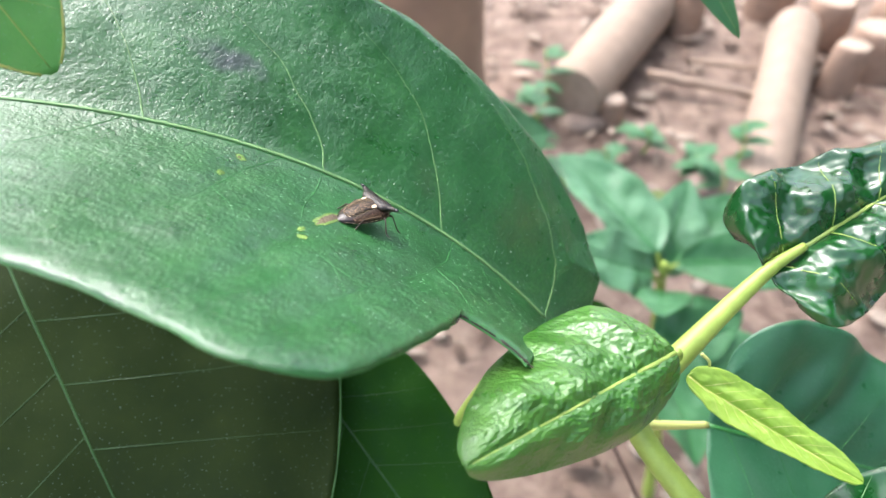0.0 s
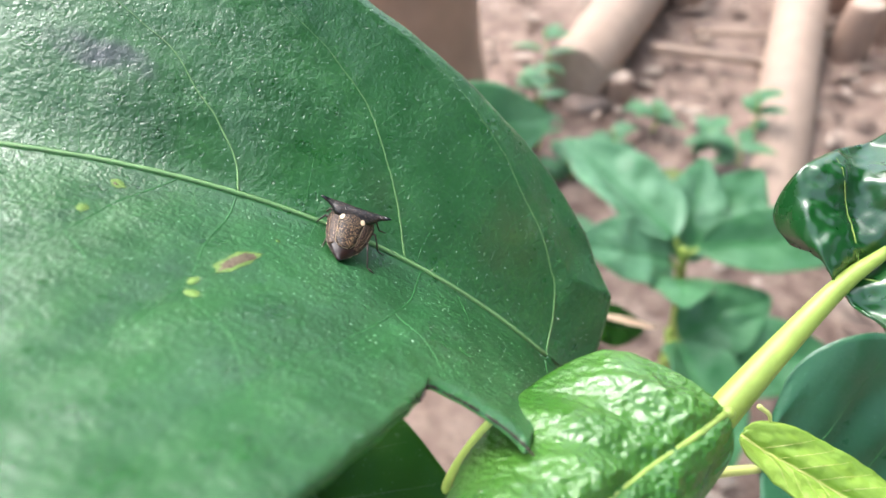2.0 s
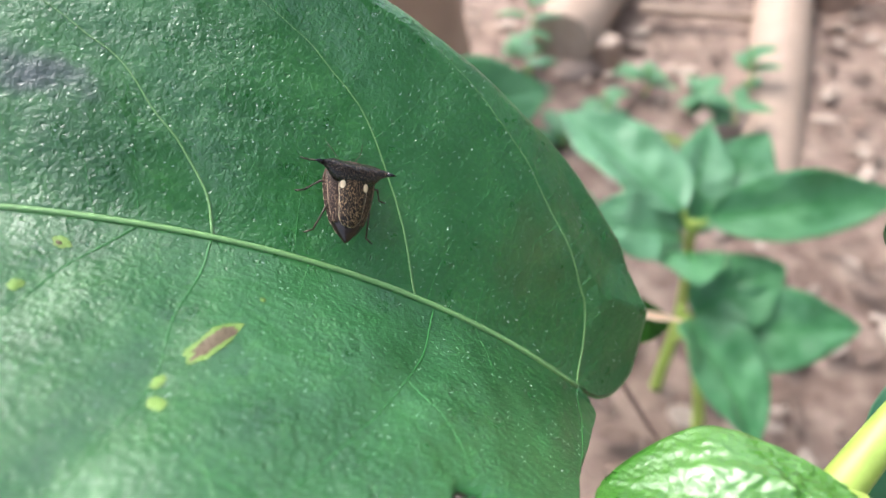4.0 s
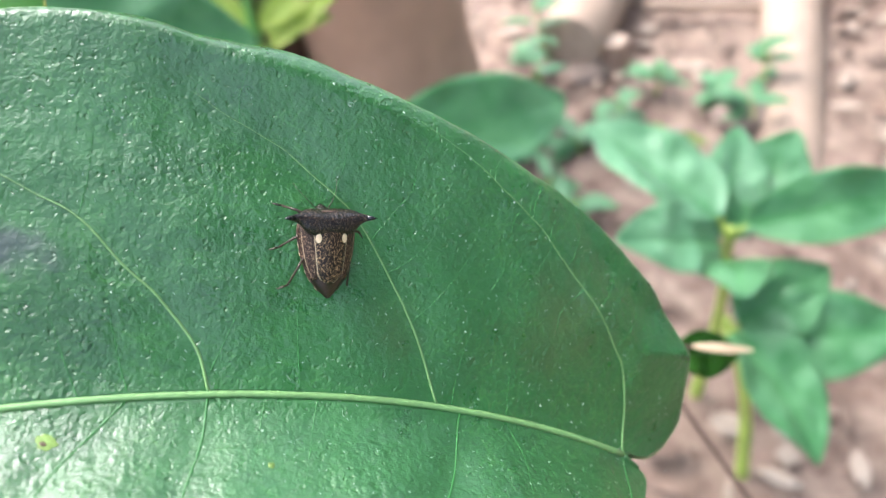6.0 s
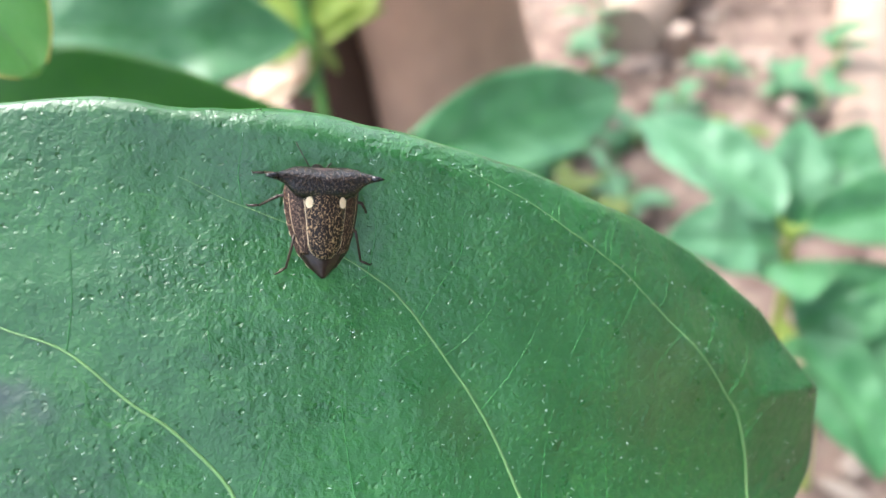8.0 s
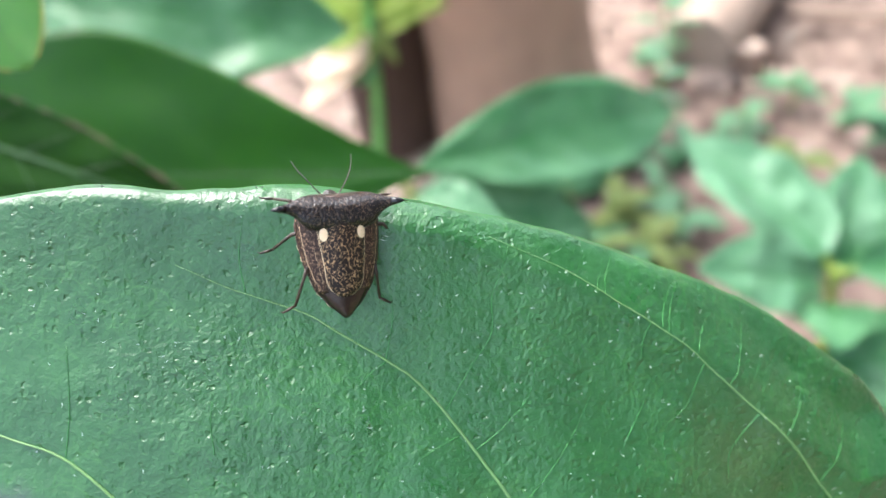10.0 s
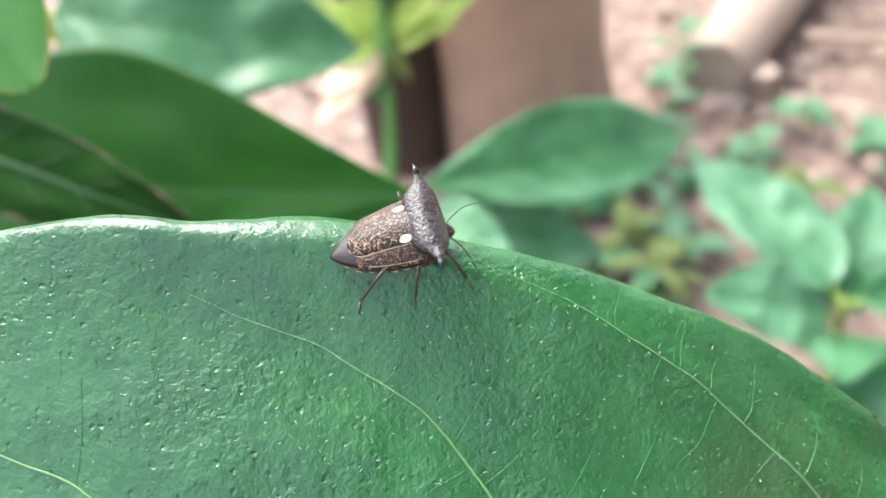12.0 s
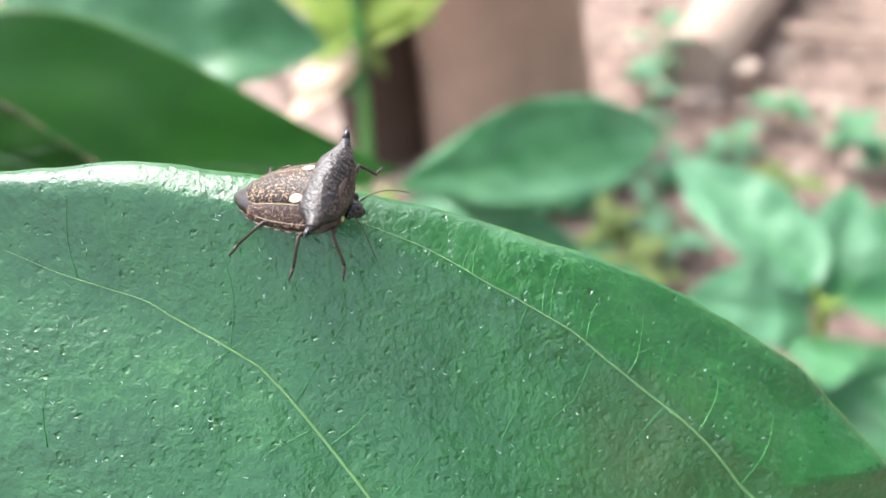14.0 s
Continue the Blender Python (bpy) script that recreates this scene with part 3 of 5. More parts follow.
build_leaf(shrub, (0.0486, 0.0838, 0.5108), (0.0775, 0.0652, 0.5020), (0.35, -0.45, 0.8), 0.0050, M_BUD, M_STEM_PALE, fold=0.45, sag=-0.1, curl=0.2, wave=0.3, seed=5.0, shape=(0.62, 0.5), n=90, k=14, laterals=9, label="narrow yellow-green unfolding leaf", rib=0.0003, quilt=1.3)
build_leaf(shrub, (0.0695, 0.1024, 0.4655), (0.1489, 0.0950, 0.4415), (-0.3, -0.5, 0.8), 0.034, M_TEAL_LEAF, M_VEIN_FINE, fold=0.25, sag=0.12, wave=0.16, seed=11.0, shape=(0.55, 0.5), n=60, k=20, laterals=4, label="broad blue-green leaf spread below the shoot", rib=0.0006)
build_leaf(shrub, (0.070, 0.062, 0.494), (0.118, 0.052, 0.496), (0.0, -0.2, 1.0), 0.014, M_GLOSSY, M_VEIN, fold=0.2, sag=0.3, wave=0.2, seed=14.0, label="dark glossy leaf low on the stem")
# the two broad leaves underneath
build_leaf(shrub, (-0.1217, 0.1432, 0.5219), (-0.0527, 0.0451, 0.4458), (0.15, -0.45, 0.85), 0.067, M_SHADE_LEAF, M_DARK_VEIN, fold=0.08, sag=0.02, wave=0.08, seed=17.0, shape=(0.75, 0.45), n=60, k=20, laterals=6, label="broad dull green leaf lying in the shade, shade put into its colour", rib=0.0005, rim=M_DARK_VEIN)
build_leaf(shrub, (-0.0430, 0.1199, 0.4796), (0.0134, 0.0616, 0.4373), (0.0, -0.5, 0.85), 0.025, M_UNDER_LEAF_SHADED, M_DARK_VEIN, fold=0.12, sag=0.08, wave=0.12, seed=19.0, shape=(0.7, 0.5), n=60, k=20, laterals=6, label="dark green leaf with pale veins, its green darkened for the shade", rib=0.0004)
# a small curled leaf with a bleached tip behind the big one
build_leaf(shrub, (0.0560, 0.2060, 0.3960), (0.0830, 0.2050, 0.3885), (0.0, -0.6, 0.8), 0.0085, M_UNDER_LEAF_SHADED, M_DARK_VEIN, fold=0.3, sag=0.3, wave=0.3, seed=51.0, laterals=3, label="small dark curled leaf", rib=0.0004)
build_leaf(shrub, (0.0620, 0.2040, 0.4010), (0.0880, 0.2045, 0.3905), (0.0, -0.5, 0.85), 0.0015, M_CREAM_LEAF, M_CREAM_LEAF, fold=0.3, sag=0.25, wave=0.3, seed=53.0, laterals=0, label="bleached curled leaf tip", rib=0.0003)
build_stem(shrub, [(0.1095, 0.029, 0.30), (0.09, 0.12, 0.34), (0.055, 0.21, 0.38), (0.0620, 0.2040, 0.4010)], 0.0012, 0.0007, M_TRUNK_DARK, "petiole", sides=8)
build_stem(shrub, [(0.0575, 0.2070, 0.3810), (0.0560, 0.2060, 0.3960)], 0.0009, 0.0006, M_STEM, "petiole", sides=8)
# leaves behind and above
branch = thing("branch", label="branch with large dark green leaves, one with a withered rim", category="branch")
build_leaf(branch, (-0.022, 0.2416, 0.4721), (-0.2000, 0.2437, 0.4900), (0.12, -0.72, 0.68), 0.0455, M_DARK_LEAF, M_DARK_VEIN, fold=0.10, sag=0.05, wave=0.10, seed=23.0, shape=(1.5, 0.8), n=60, k=18, laterals=5, label="large dark green leaf lit from behind", rib=0.0003)
build_leaf(branch, (-0.1503, 0.2176, 0.5280), (-0.0750, 0.2010, 0.4990), (0.1, -0.75, 0.65), 0.013, M_UNDER_LEAF_SHADED, M_DARK_VEIN, fold=0.1, sag=0.2, wave=0.2, seed=29.0, shape=(0.7, 0.6), n=60, k=14, laterals=4, label="dark leaf with a withered brown rim", rib=0.0011, rim=M_SCAR)
build_leaf(branch, (-0.0930, 0.2050, 0.5900), (-0.0750, 0.1830, 0.5490), (0.25, -0.75, 0.6), 0.017, M_PALE_LEAF, M_VEIN, fold=0.15, sag=0.2, wave=0.1, seed=31.0, shape=(0.7, 0.6), laterals=5, label="pale green leaf with a yellowed rim", rib=0.0004, rim=M_LEAF_RIM)
build_stem(branch, [(-0.36, 0.30, 0.36), (-0.32, 0.27, 0.50), (-0.27, 0.25, 0.60)], 0.004, 0.0026, M_STEM)
build_stem(branch, [(-0.33, 0.28, 0.46), (-0.26, 0.27, 0.46), (-0.21, 0.246, 0.487)], 0.0016, 0.0012, M_STEM, "petiole")
build_stem(branch, [(-0.30, 0.26, 0.54), (-0.21, 0.235, 0.54), (-0.1503, 0.2176, 0.5280)], 0.0016, 0.0009, M_STEM, "petiole")
build_stem(branch, [(-0.27, 0.25, 0.60), (-0.18, 0.23, 0.62), (-0.093, 0.205, 0.59)], 0.0016, 0.0009, M_STEM, "petiole")
build_leaf(shrub, (-0.0820, 0.1100, 0.6010), (-0.0605, 0.0965, 0.5700), (0.3, -0.75, 0.6), 0.0135, M_PALE_LEAF, M_VEIN_YELLOW, fold=0.15, sag=0.2, wave=0.12, seed=33.0, shape=(0.7, 0.65), laterals=5, label="small pale green leaf with a yellow rim", rib=0.0004, rim=M_LEAF_RIM)
build_leaf(shrub, (0.0480, 0.2020, 0.5800), (0.0807, 0.1708, 0.5406), (-0.3, -0.8, 0.5), 0.006, M_FAR_LEAF, M_VEIN, fold=0.3, sag=0.4, wave=0.1, seed=37.0, laterals=4, label="drooping leaf tip with a brown point", rib=0.0004)
for pts in ([(0.097, 0.03, 0.14), (-0.08, -0.07, 0.35), (-0.16, 0.0, 0.62), (-0.12, 0.09, 0.65), (-0.082, 0.11, 0.601)],
            [(0.097, 0.03, 0.16), (0.2, -0.02, 0.5), (0.16, 0.1, 0.72), (0.09, 0.2, 0.68), (0.048, 0.202, 0.58)], [(-0.068, 0.216, 0.37), (-0.12, 0.2, 0.44), (-0.1217, 0.1432, 0.5219)],
            [(-0.068, 0.216, 0.39), (-0.05, 0.19, 0.43), (-0.0430, 0.1199, 0.4796)], [(0.085, 0.045, 0.455), (0.076, 0.055, 0.475), (0.070, 0.062, 0.494)]):
    build_stem(shrub, pts, 0.0022, 0.0011, M_STEM, "petiole", sides=8)


# ---- plants behind ----
def build_bush(base, node, leaves, label, mat_stem, n=30, thick=1.0):
    b = thing("bush", label=label, category="bush")
    base, node = Vector(base), Vector(node)
    build_stem(b, [base, base.lerp(node, 0.5) + Vector((0.012, 0.01, 0)), node], 0.006 * thick, 0.003 * thick, mat_stem)
    for i, (tip, up, half, mat, fold, sag, *form) in enumerate(leaves):
        tip = Vector(tip)
        start = node + (tip - node).normalized() * 0.01 - Vector((0, 0, 0.012 * (i % 3)))
        build_stem(b, [node - Vector((0, 0, 0.012 * (i % 3) + 0.01)), start], 0.0022, 0.0016, mat_stem, "petiole")
        build_leaf(b, start, tip, up, half * 1.06, mat, M_VEIN_FINE if mat in (M_FAR_LEAF, M_FAR_LEAF_2) else mat, fold=fold, sag=sag, wave=0.24, seed=40.0 + i * 3 + node.x * 50, shape=form[0] if form else (0.72, 0.78), n=n, k=8, laterals=5, rib=0.0012, thick=0.0006)
    return b


build_bush((0.19, 0.42, -0.02), (0.172, 0.385, 0.258), [
    ((0.102, 0.475, 0.312), (0.5, -0.5, 0.7), 0.034, M_FAR_LEAF_2, 0.2, 0.3),
    ((0.090, 0.358, 0.300), (0.2, -0.4, 0.9), 0.026, M_FAR_LEAF_2, 0.25, 0.2),
    ((0.150, 0.320, 0.285), (0.0, 0.1, 1.0), 0.022, M_FAR_LEAF, 0.1, 0.3),
    ((0.330, 0.388, 0.262), (-0.1, -0.5, 0.8), 0.024, M_FAR_LEAF, 0.3, 0.25),
    ((0.262, 0.470, 0.268), (-0.2, -0.5, 0.8), 0.028, M_FAR_LEAF, 0.2, 0.2),
    ((0.205, 0.455, 0.290), (0.1, -0.5, 0.8), 0.026, M_FAR_LEAF_2, 0.2, 0.2),
], "leafy green bush growing from bare soil", M_STEM)
build_bush((0.20, 0.33, -0.02), (0.150, 0.330, 0.235), [
    ((0.172, 0.235, 0.232), (0.4, -0.2, 0.9), 0.030, M_FAR_LEAF, 0.25, 0.4),
    ((0.232, 0.355, 0.238), (0.0, -0.5, 0.8), 0.026, M_FAR_LEAF, 0.2, 0.2),
    ((0.270, 0.310, 0.222), (-0.2, -0.4, 0.9), 0.030, M_FAR_LEAF, 0.25, 0.3),
], "low bush with long drooping green leaves", M_STEM)
build_bush((-0.10, 0.42, -0.02), (-0.090, 0.432, 0.326), [
    ((0.106, 0.536, 0.288), (0.15, -0.6, 0.8), 0.037, M_FAR_LEAF, 0.2, 0.15, (1.15, 0.72)),
    ((-0.02, 0.38, 0.30), (0.1, -0.4, 0.9), 0.022, M_FAR_LEAF_2, 0.2, 0.3),
    ((0.035, 0.455, 0.245), (0.1, -0.5, 0.8), 0.034, M_FAR_LEAF_2, 0.2, 0.1),
], "bush with one long green leaf held out", M_STEM)
build_bush((-0.20, 0.44, -0.02), (-0.246, 0.392, 0.488), [
    ((-0.094, 0.4246, 0.433), (0.1, -0.6, 0.75), 0.043, M_FAR_LEAF, 0.15, 0.04),
], "tall bush with a broad drooping leaf", M_STEM)
yellow_bush = build_bush((-0.245, 0.66, -0.02), (-0.183, 0.775, 0.275), [
    ((-0.262, 0.787, 0.322), (0.2, -0.6, 0.8), 0.014, M_YELLOW_LEAF, 0.3, 0.0),
    ((-0.245, 0.770, 0.292), (0.2, -0.6, 0.8), 0.011, M_YELLOW_LEAF, 0.3, 0.1),
    ((-0.072, 0.812, 0.300), (-0.2, -0.6, 0.8), 0.014, M_YELLOW_LEAF, 0.3, 0.0),
    ((-0.100, 0.775, 0.325), (0.0, -0.8, 0.6), 0.013, M_YELLOW_LEAF, 0.2, 0.0),
    ((-0.138, 0.805, 0.345), (0.0, -0.8, 0.6), 0.009, M_OLIVE_LEAF, 0.2, 0.0),
    ((-0.225, 0.818, 0.350), (0.0, -0.8, 0.6), 0.012, M_YELLOW_LEAF, 0.2, 0.0),
    ((-0.098, 0.790, 0.272), (-0.1, -0.8, 0.6), 0.012, M_YELLOW_LEAF, 0.3, 0.1),
    # two cream leaves in place of sunlit litter, the sun put into their colour
    ((-0.256, 0.725, 0.240), (0.2, -0.4, 0.9), 0.019, M_CREAM_LEAF, 0.2, 0.1),
    ((-0.262, 0.705, 0.220), (0.1, -0.4, 0.9), 0.016, M_CREAM_LEAF, 0.15, 0.1),
    ((-0.240, 0.747, 0.262), (0.1, -0.7, 0.7), 0.016, M_YELLOW_LEAF, 0.2, 0.2),
    ((-0.226, 0.735, 0.222), (0.1, -0.7, 0.7), 0.018, M_OLIVE_LEAF, 0.2, 0.3),
    ((-0.208, 0.742, 0.214), (0.0, -0.7, 0.7), 0.014, M_FAR_LEAF, 0.2, 0.3),
    ((-0.160, 0.752, 0.228), (0.0, -0.7, 0.7), 0.008, M_OLIVE_LEAF, 0.2, 0.3),
], "bush with yellowing leaves on a green stalk", M_STALK, thick=1.6)
build_stem(yellow_bush, [(-0.183, 0.775, 0.272), (-0.179, 0.785, 0.32), (-0.172, 0.80, 0.40)], 0.0055, 0.004, M_STALK, sides=10)


def build_weed(x, y, hgt, n, seed, mat=None):
    rnd = random.Random(seed)
    w = thing("weed", label="small green weed sprouting from the soil", category="weed", group="weeds on the path")
    build_stem(w, [(x, y, -0.01), (x + 0.01, y, hgt * 0.5), (x, y, hgt)], 0.0025, 0.0012, M_STEM, sides=6)
    for i in range(n):
        a, z = rnd.uniform(0, math.tau), hgt * rnd.uniform(0.3, 1.0)
        d = Vector((math.cos(a), math.sin(a), 0.3))
        build_leaf(w, Vector((x, y, z)), Vector((x, y, z)) + d * rnd.uniform(0.03, 0.055), (0, 0, 1), rnd.uniform(0.008, 0.014), mat or M_FAR_LEAF, M_VEIN, fold=0.2, sag=0.5, seed=rnd.uniform(0, 90), n=10, k=3, laterals=0, thick=0.0006, rib=0.0006)


build_weed(0.16, 1.00, 0.14, 9, 1)
build_weed(0.135, 0.88, 0.10, 7, 2)
build_weed(0.44, 0.86, 0.09, 6, 3)
build_weed(0.40, 0.80, 0.05, 5, 4)
build_weed(0.24, 0.86, 0.05, 7, 5)
build_weed(0.85, 1.62, 0.08, 6, 6)
build_weed(0.08, 0.80, 0.06, 6, 7)
build_weed(0.063, 0.781, 0.03, 9, 8)
build_weed(0.155, 1.026, 0.05, 8, 9)
build_weed(0.12, 0.74, 0.025, 10, 10)
build_weed(0.17, 0.81, 0.03, 8, 11)
build_weed(0.322, 0.926, 0.04, 8, 12)
build_weed(0.388, 0.865, 0.03, 8, 13)
build_weed(0.01, 0.76, 0.03, 8, 14)
build_weed(0.066, 0.70, 0.05, 9, 15, M_OLIVE_LEAF)
build_weed(0.036, 0.66, 0.05, 8, 16)
build_weed(0.095, 0.63, 0.06, 9, 17, M_OLIVE_LEAF)
build_weed(-0.004, 0.64, 0.06, 8, 18)
build_weed(0.14, 0.68, 0.04, 8, 19)
build_weed(0.279, 0.76, 0.05, 9, 20, M_OLIVE_LEAF)
build_weed(0.07, 0.59, 0.05, 8, 21)

# ---- the broad leaf with the bug on it ----
UNIT = 0.15     # the leaf's own measure in metres


def rib_v(u):
    """How far the midrib bows sideways."""
    return -0.2384 * u * u + 0.1209 * u + 0.0025


def leaf_z(u, v):
    """The height of the folded, arched blade."""
    w = v - rib_v(u)
    a = math.sqrt(w * w + 0.0009) - 0.03
    z = 0.1958 * u - 0.4258 * u * u + 0.5957 * a + 0.1609 * w - 0.285 * u * a + 0.1066 * u * w + 0.0186 * w * w - 0.2112 * a * w
    # a low fold along the outermost vein
    past = v - float(np.interp(u, (-0.1, 0.0, 0.063, 0.109, 0.171, 0.28, 0.40, 0.55), (0.10, 0.085, 0.118, 0.148, 0.175, 0.213, 0.232, 0.25)))
    return z + 0.0175 * (max(0.0, 1 - past / 0.045) if past > 0 else max(0.0, 1 + past / 0.07) ** 2)


MAIN_VEINS = (
    [(0.0, 0.0035), (0.001, 0.041), (0.017, 0.075), (0.035, 0.089), (0.0655, 0.113), (0.1155, 0.1442), (0.154, 0.166), (0.2, 0.186), (0.24, 0.205), (0.29, 0.222)],
    [(0.227, 0.0205), (0.2418, 0.0507), (0.261, 0.08), (0.2907, 0.1128), (0.3257, 0.148), (0.3476, 0.1615), (0.3824, 0.179), (0.402, 0.189), (0.441, 0.2), (0.48, 0.215)],
    [(0.4185, 0.0125), (0.4339, 0.044), (0.468, 0.075), (0.4974, 0.0938), (0.536, 0.1225), (0.568, 0.1355), (0.60, 0.148), (0.66, 0.168), (0.71, 0.19)],
    [(0.64, -0.018), (0.667, 0.022), (0.71, 0.07), (0.77, 0.12), (0.82, 0.14)],
    [(0.203, 0.0142), (0.2195, -0.0445), (0.2482, -0.0926), (0.2874, -0.1468), (0.3589, -0.2313), (0.4154, -0.3042), (0.436, -0.3417)],
    [(0.4185, 0.008), (0.4197, -0.029), (0.432, -0.0872), (0.4353, -0.1504), (0.4547, -0.1985), (0.4745, -0.2531), (0.50, -0.31)],
    [(0.4755, 0.003), (0.4985, -0.031), (0.5147, -0.058), (0.5363, -0.1169), (0.565, -0.18), (0.61, -0.25)],
    [(0.66, -0.02), (0.70, -0.08), (0.76, -0.16), (0.81, -0.22)],
    [(0.0, 0.0), (0.0103, -0.0417), (0.05, -0.10), (0.10, -0.16)])
VEIN_DOTS = np.array([p for c in MAIN_VEINS for p in smooth_path(c, 60)])


def leaf_point(u, v, lift=0.0):
    """A place on the leaf, in the leaf's own metres: the blade puffs up between its veins."""
    d2 = float(((VEIN_DOTS - (u, v)) ** 2).sum(axis=1).min())
    off = min(1.0, abs(v - rib_v(u)) * 14)
    puff = 0.0042 * (1 - math.exp(-d2 / 0.0005)) * off - 0.0025 * off + (0.0024 * noise.noise((u * 16, v * 16, 1)) + 0.0011 * noise.noise((u * 45, v * 45, 7))) * off
    return Vector((u, -v, leaf_z(u, v) + puff + lift)) * UNIT


def build_broad_leaf():
    leaf = thing("leaf", label="large broad green leaf with a pale midrib, folded along the middle", category="leaf")
    far_rim = smooth_path([(0.0, 0.003), (-0.04, 0.006), (-0.068, 0.02), (-0.089, 0.048), (-0.081, 0.085), (-0.061, 0.114), (-0.028, 0.146), (0.035, 0.176), (0.1, 0.2), (0.2, 0.224), (0.3, 0.24), (0.4, 0.253), (0.48, 0.252), (0.54, 0.257), (0.62, 0.247), (0.75, 0.21), (0.9, 0.11), (1.03, -0.03), (1.13, -0.165)], 170)
    near_rim = smooth_path([(0.0, 0.0), (-0.03, -0.018), (-0.002, -0.055), (0.04, -0.10), (0.08, -0.142), (0.113, -0.188), (0.153, -0.241), (0.16, -0.232), (0.185, -0.212), (0.215, -0.2), (0.237, -0.2), (0.25, -0.225), (0.30, -0.292), (0.378, -0.387), (0.42, -0.414), (0.485, -0.416), (0.525, -0.392), (0.57, -0.372), (0.613, -0.353), (0.67, -0.337), (0.8, -0.315), (0.95, -0.27), (1.13, -0.165)], 240)
    k = 56
    bm = bmesh.new()
    for rim, sgn, lean in ((far_rim, 1, 0.45), (near_rim, -1, 0.28)):
        rows, last = [], 0.0
        for i, (uo, vo) in enumerate(rim):
            um = uo
            for _ in range(4):
                um = max(0.0, uo - lean * abs(vo - rib_v(max(um, 0))))
            um = last = max(last + 1e-5, um)
            row = []
            for j in range(k + 1):
                q = j / k
                u, v = um + (uo - um) * q, rib_v(um) + (vo - rib_v(um)) * q
                roll = (-0.006 if sgn < 0 else -0.004) * max(0.0, (q - 0.93) / 0.07) ** 2
                wobble = 0.0015 * noise.noise((uo * 40, vo * 40, 4)) * q ** 6
                row.append(bm.verts.new(leaf_point(u + wobble, v + wobble, roll)))
            rows.append(row if sgn < 0 else row[::-1])
        grid_faces(bm, rows)
    bmesh.ops.remove_doubles(bm, verts=bm.verts, dist=1e-6)
    bmesh.ops.recalc_face_normals(bm, faces=bm.faces)
    if sum(f.normal.z for f in bm.faces) < 0:
        bmesh.ops.reverse_faces(bm, faces=bm.faces)
    blade = part("blade", bm, M_LEAF, leaf)
    shell(blade, 0.00038)

    def vein(ctrl, r0, r1, mat, name="vein", n=30, lift=0.0008, squash=0.7):
        vb = bmesh.new()
        pts = [leaf_point(u, v, lift) for u, v in smooth_path(ctrl, n)]
        tube(vb, pts, [r0 + (r1 - r0) * i / (n - 1) for i in range(n)], 8, squash)
        part(name, vb, mat, blade)

    vein([(u, rib_v(u)) for u in (0.0, 0.1, 0.2, 0.3, 0.42, 0.55, 0.7, 0.85, 1.0, 1.1)], 0.0005, 0.00035, M_VEIN, "midrib", 60, 0.0)
    for i, c in enumerate(MAIN_VEINS):
        upper = i < 4
        vein(c, 0.0002 if upper else 0.00015, 0.00002, M_VEIN if upper else M_VEIN_FAINT, n=50, lift=0.0006 if upper else 0.0001)

    def thin(*c):
        vein(c if len(c) > 2 else (c[0], ((c[0][0] + c[1][0]) / 2 + 0.002, (c[0][1] + c[1][1]) / 2), c[1]), 0.00006, 0.00002, M_VEIN_FINE, n=20, lift=0.0002)

    # the thin veins of the far half
    thin((0.2602, 0.0807), (0.2405, 0.1), (0.2245, 0.121), (0.21, 0.1474))
    thin((0.3108, 0.1356), (0.2951, 0.1582), (0.2834, 0.174), (0.2853, 0.1904), (0.2817, 0.2004), (0.2761, 0.2182))
    thin((0.2909, 0.1135), (0.2722, 0.1256), (0.2553, 0.1437), (0.2541, 0.169))
    thin((0.265, 0.1555), (0.2631, 0.1614))
    thin((0.216, 0.1901), (0.2084, 0.2079))
    thin((0.1671, 0.1724), (0.159, 0.199))
    thin((0.1872, 0.1147), (0.179, 0.129), (0.1747, 0.1374))
    thin((0.3505, 0.161), (0.348, 0.186), (0.357, 0.212))
    thin((0.3476, 0.1638), (0.3665, 0.1498))
    thin((0.3011, 0.122), (0.3224, 0.1117), (0.335, 0.103))
    thin((0.438, 0.2), (0.4425, 0.2155), (0.4414, 0.2321))
    thin((0.536, 0.1217), (0.5357, 0.1482), (0.5396, 0.1784))
    thin((0.4205, 0.027), (0.4117, 0.0574), (0.4057, 0.0847))
    thin((0.3489, 0.02), (0.363, 0.0821), (0.3588, 0.0923))
    thin((0.5067, 0.004), (0.5278, 0.0386), (0.5411, 0.0615))
    thin((0.5608, -0.0051), (0.5812, 0.0339), (0.6013, 0.0659))
    thin((0.473, 0.0054), (0.49, 0.04), (0.5057, 0.0758))
    thin((0.451, 0.1179), (0.4536, 0.1496))
    thin((0.2116, 0.0205), (0.2075, 0.055), (0.2009, 0.0843))
    thin((0.1523, 0.0175), (0.1521, 0.0604), (0.1491, 0.0977))
    thin((0.033, 0.0872), (0.014, 0.1103), (0.0062, 0.131))
    thin((0.0087, 0.0583), (-0.0197, 0.0861))
    thin((0.0655, 0.113), (0.0499, 0.1368), (0.045, 0.1678))
    thin((0.1124, 0.1425), (0.1051, 0.1541), (0.0959, 0.1899))
    thin((0.1051, 0.1541), (0.0784, 0.1622))
    thin((0.1331, 0.1546), (0.1434, 0.1332), (0.1591, 0.1196), (0.156, 0.0932))
    thin((0.176, 0.1758), (0.1796, 0.1572))
    thin((0.0869, 0.1275), (0.107, 0.1077), (0.1074, 0.0926))
    thin((0.1622, 0.1697), (0.1529, 0.2032))
    thin((0.1396, 0.1586), (0.129, 0.1838))
    thin((0.2096, 0.19), (0.2026, 0.2148))
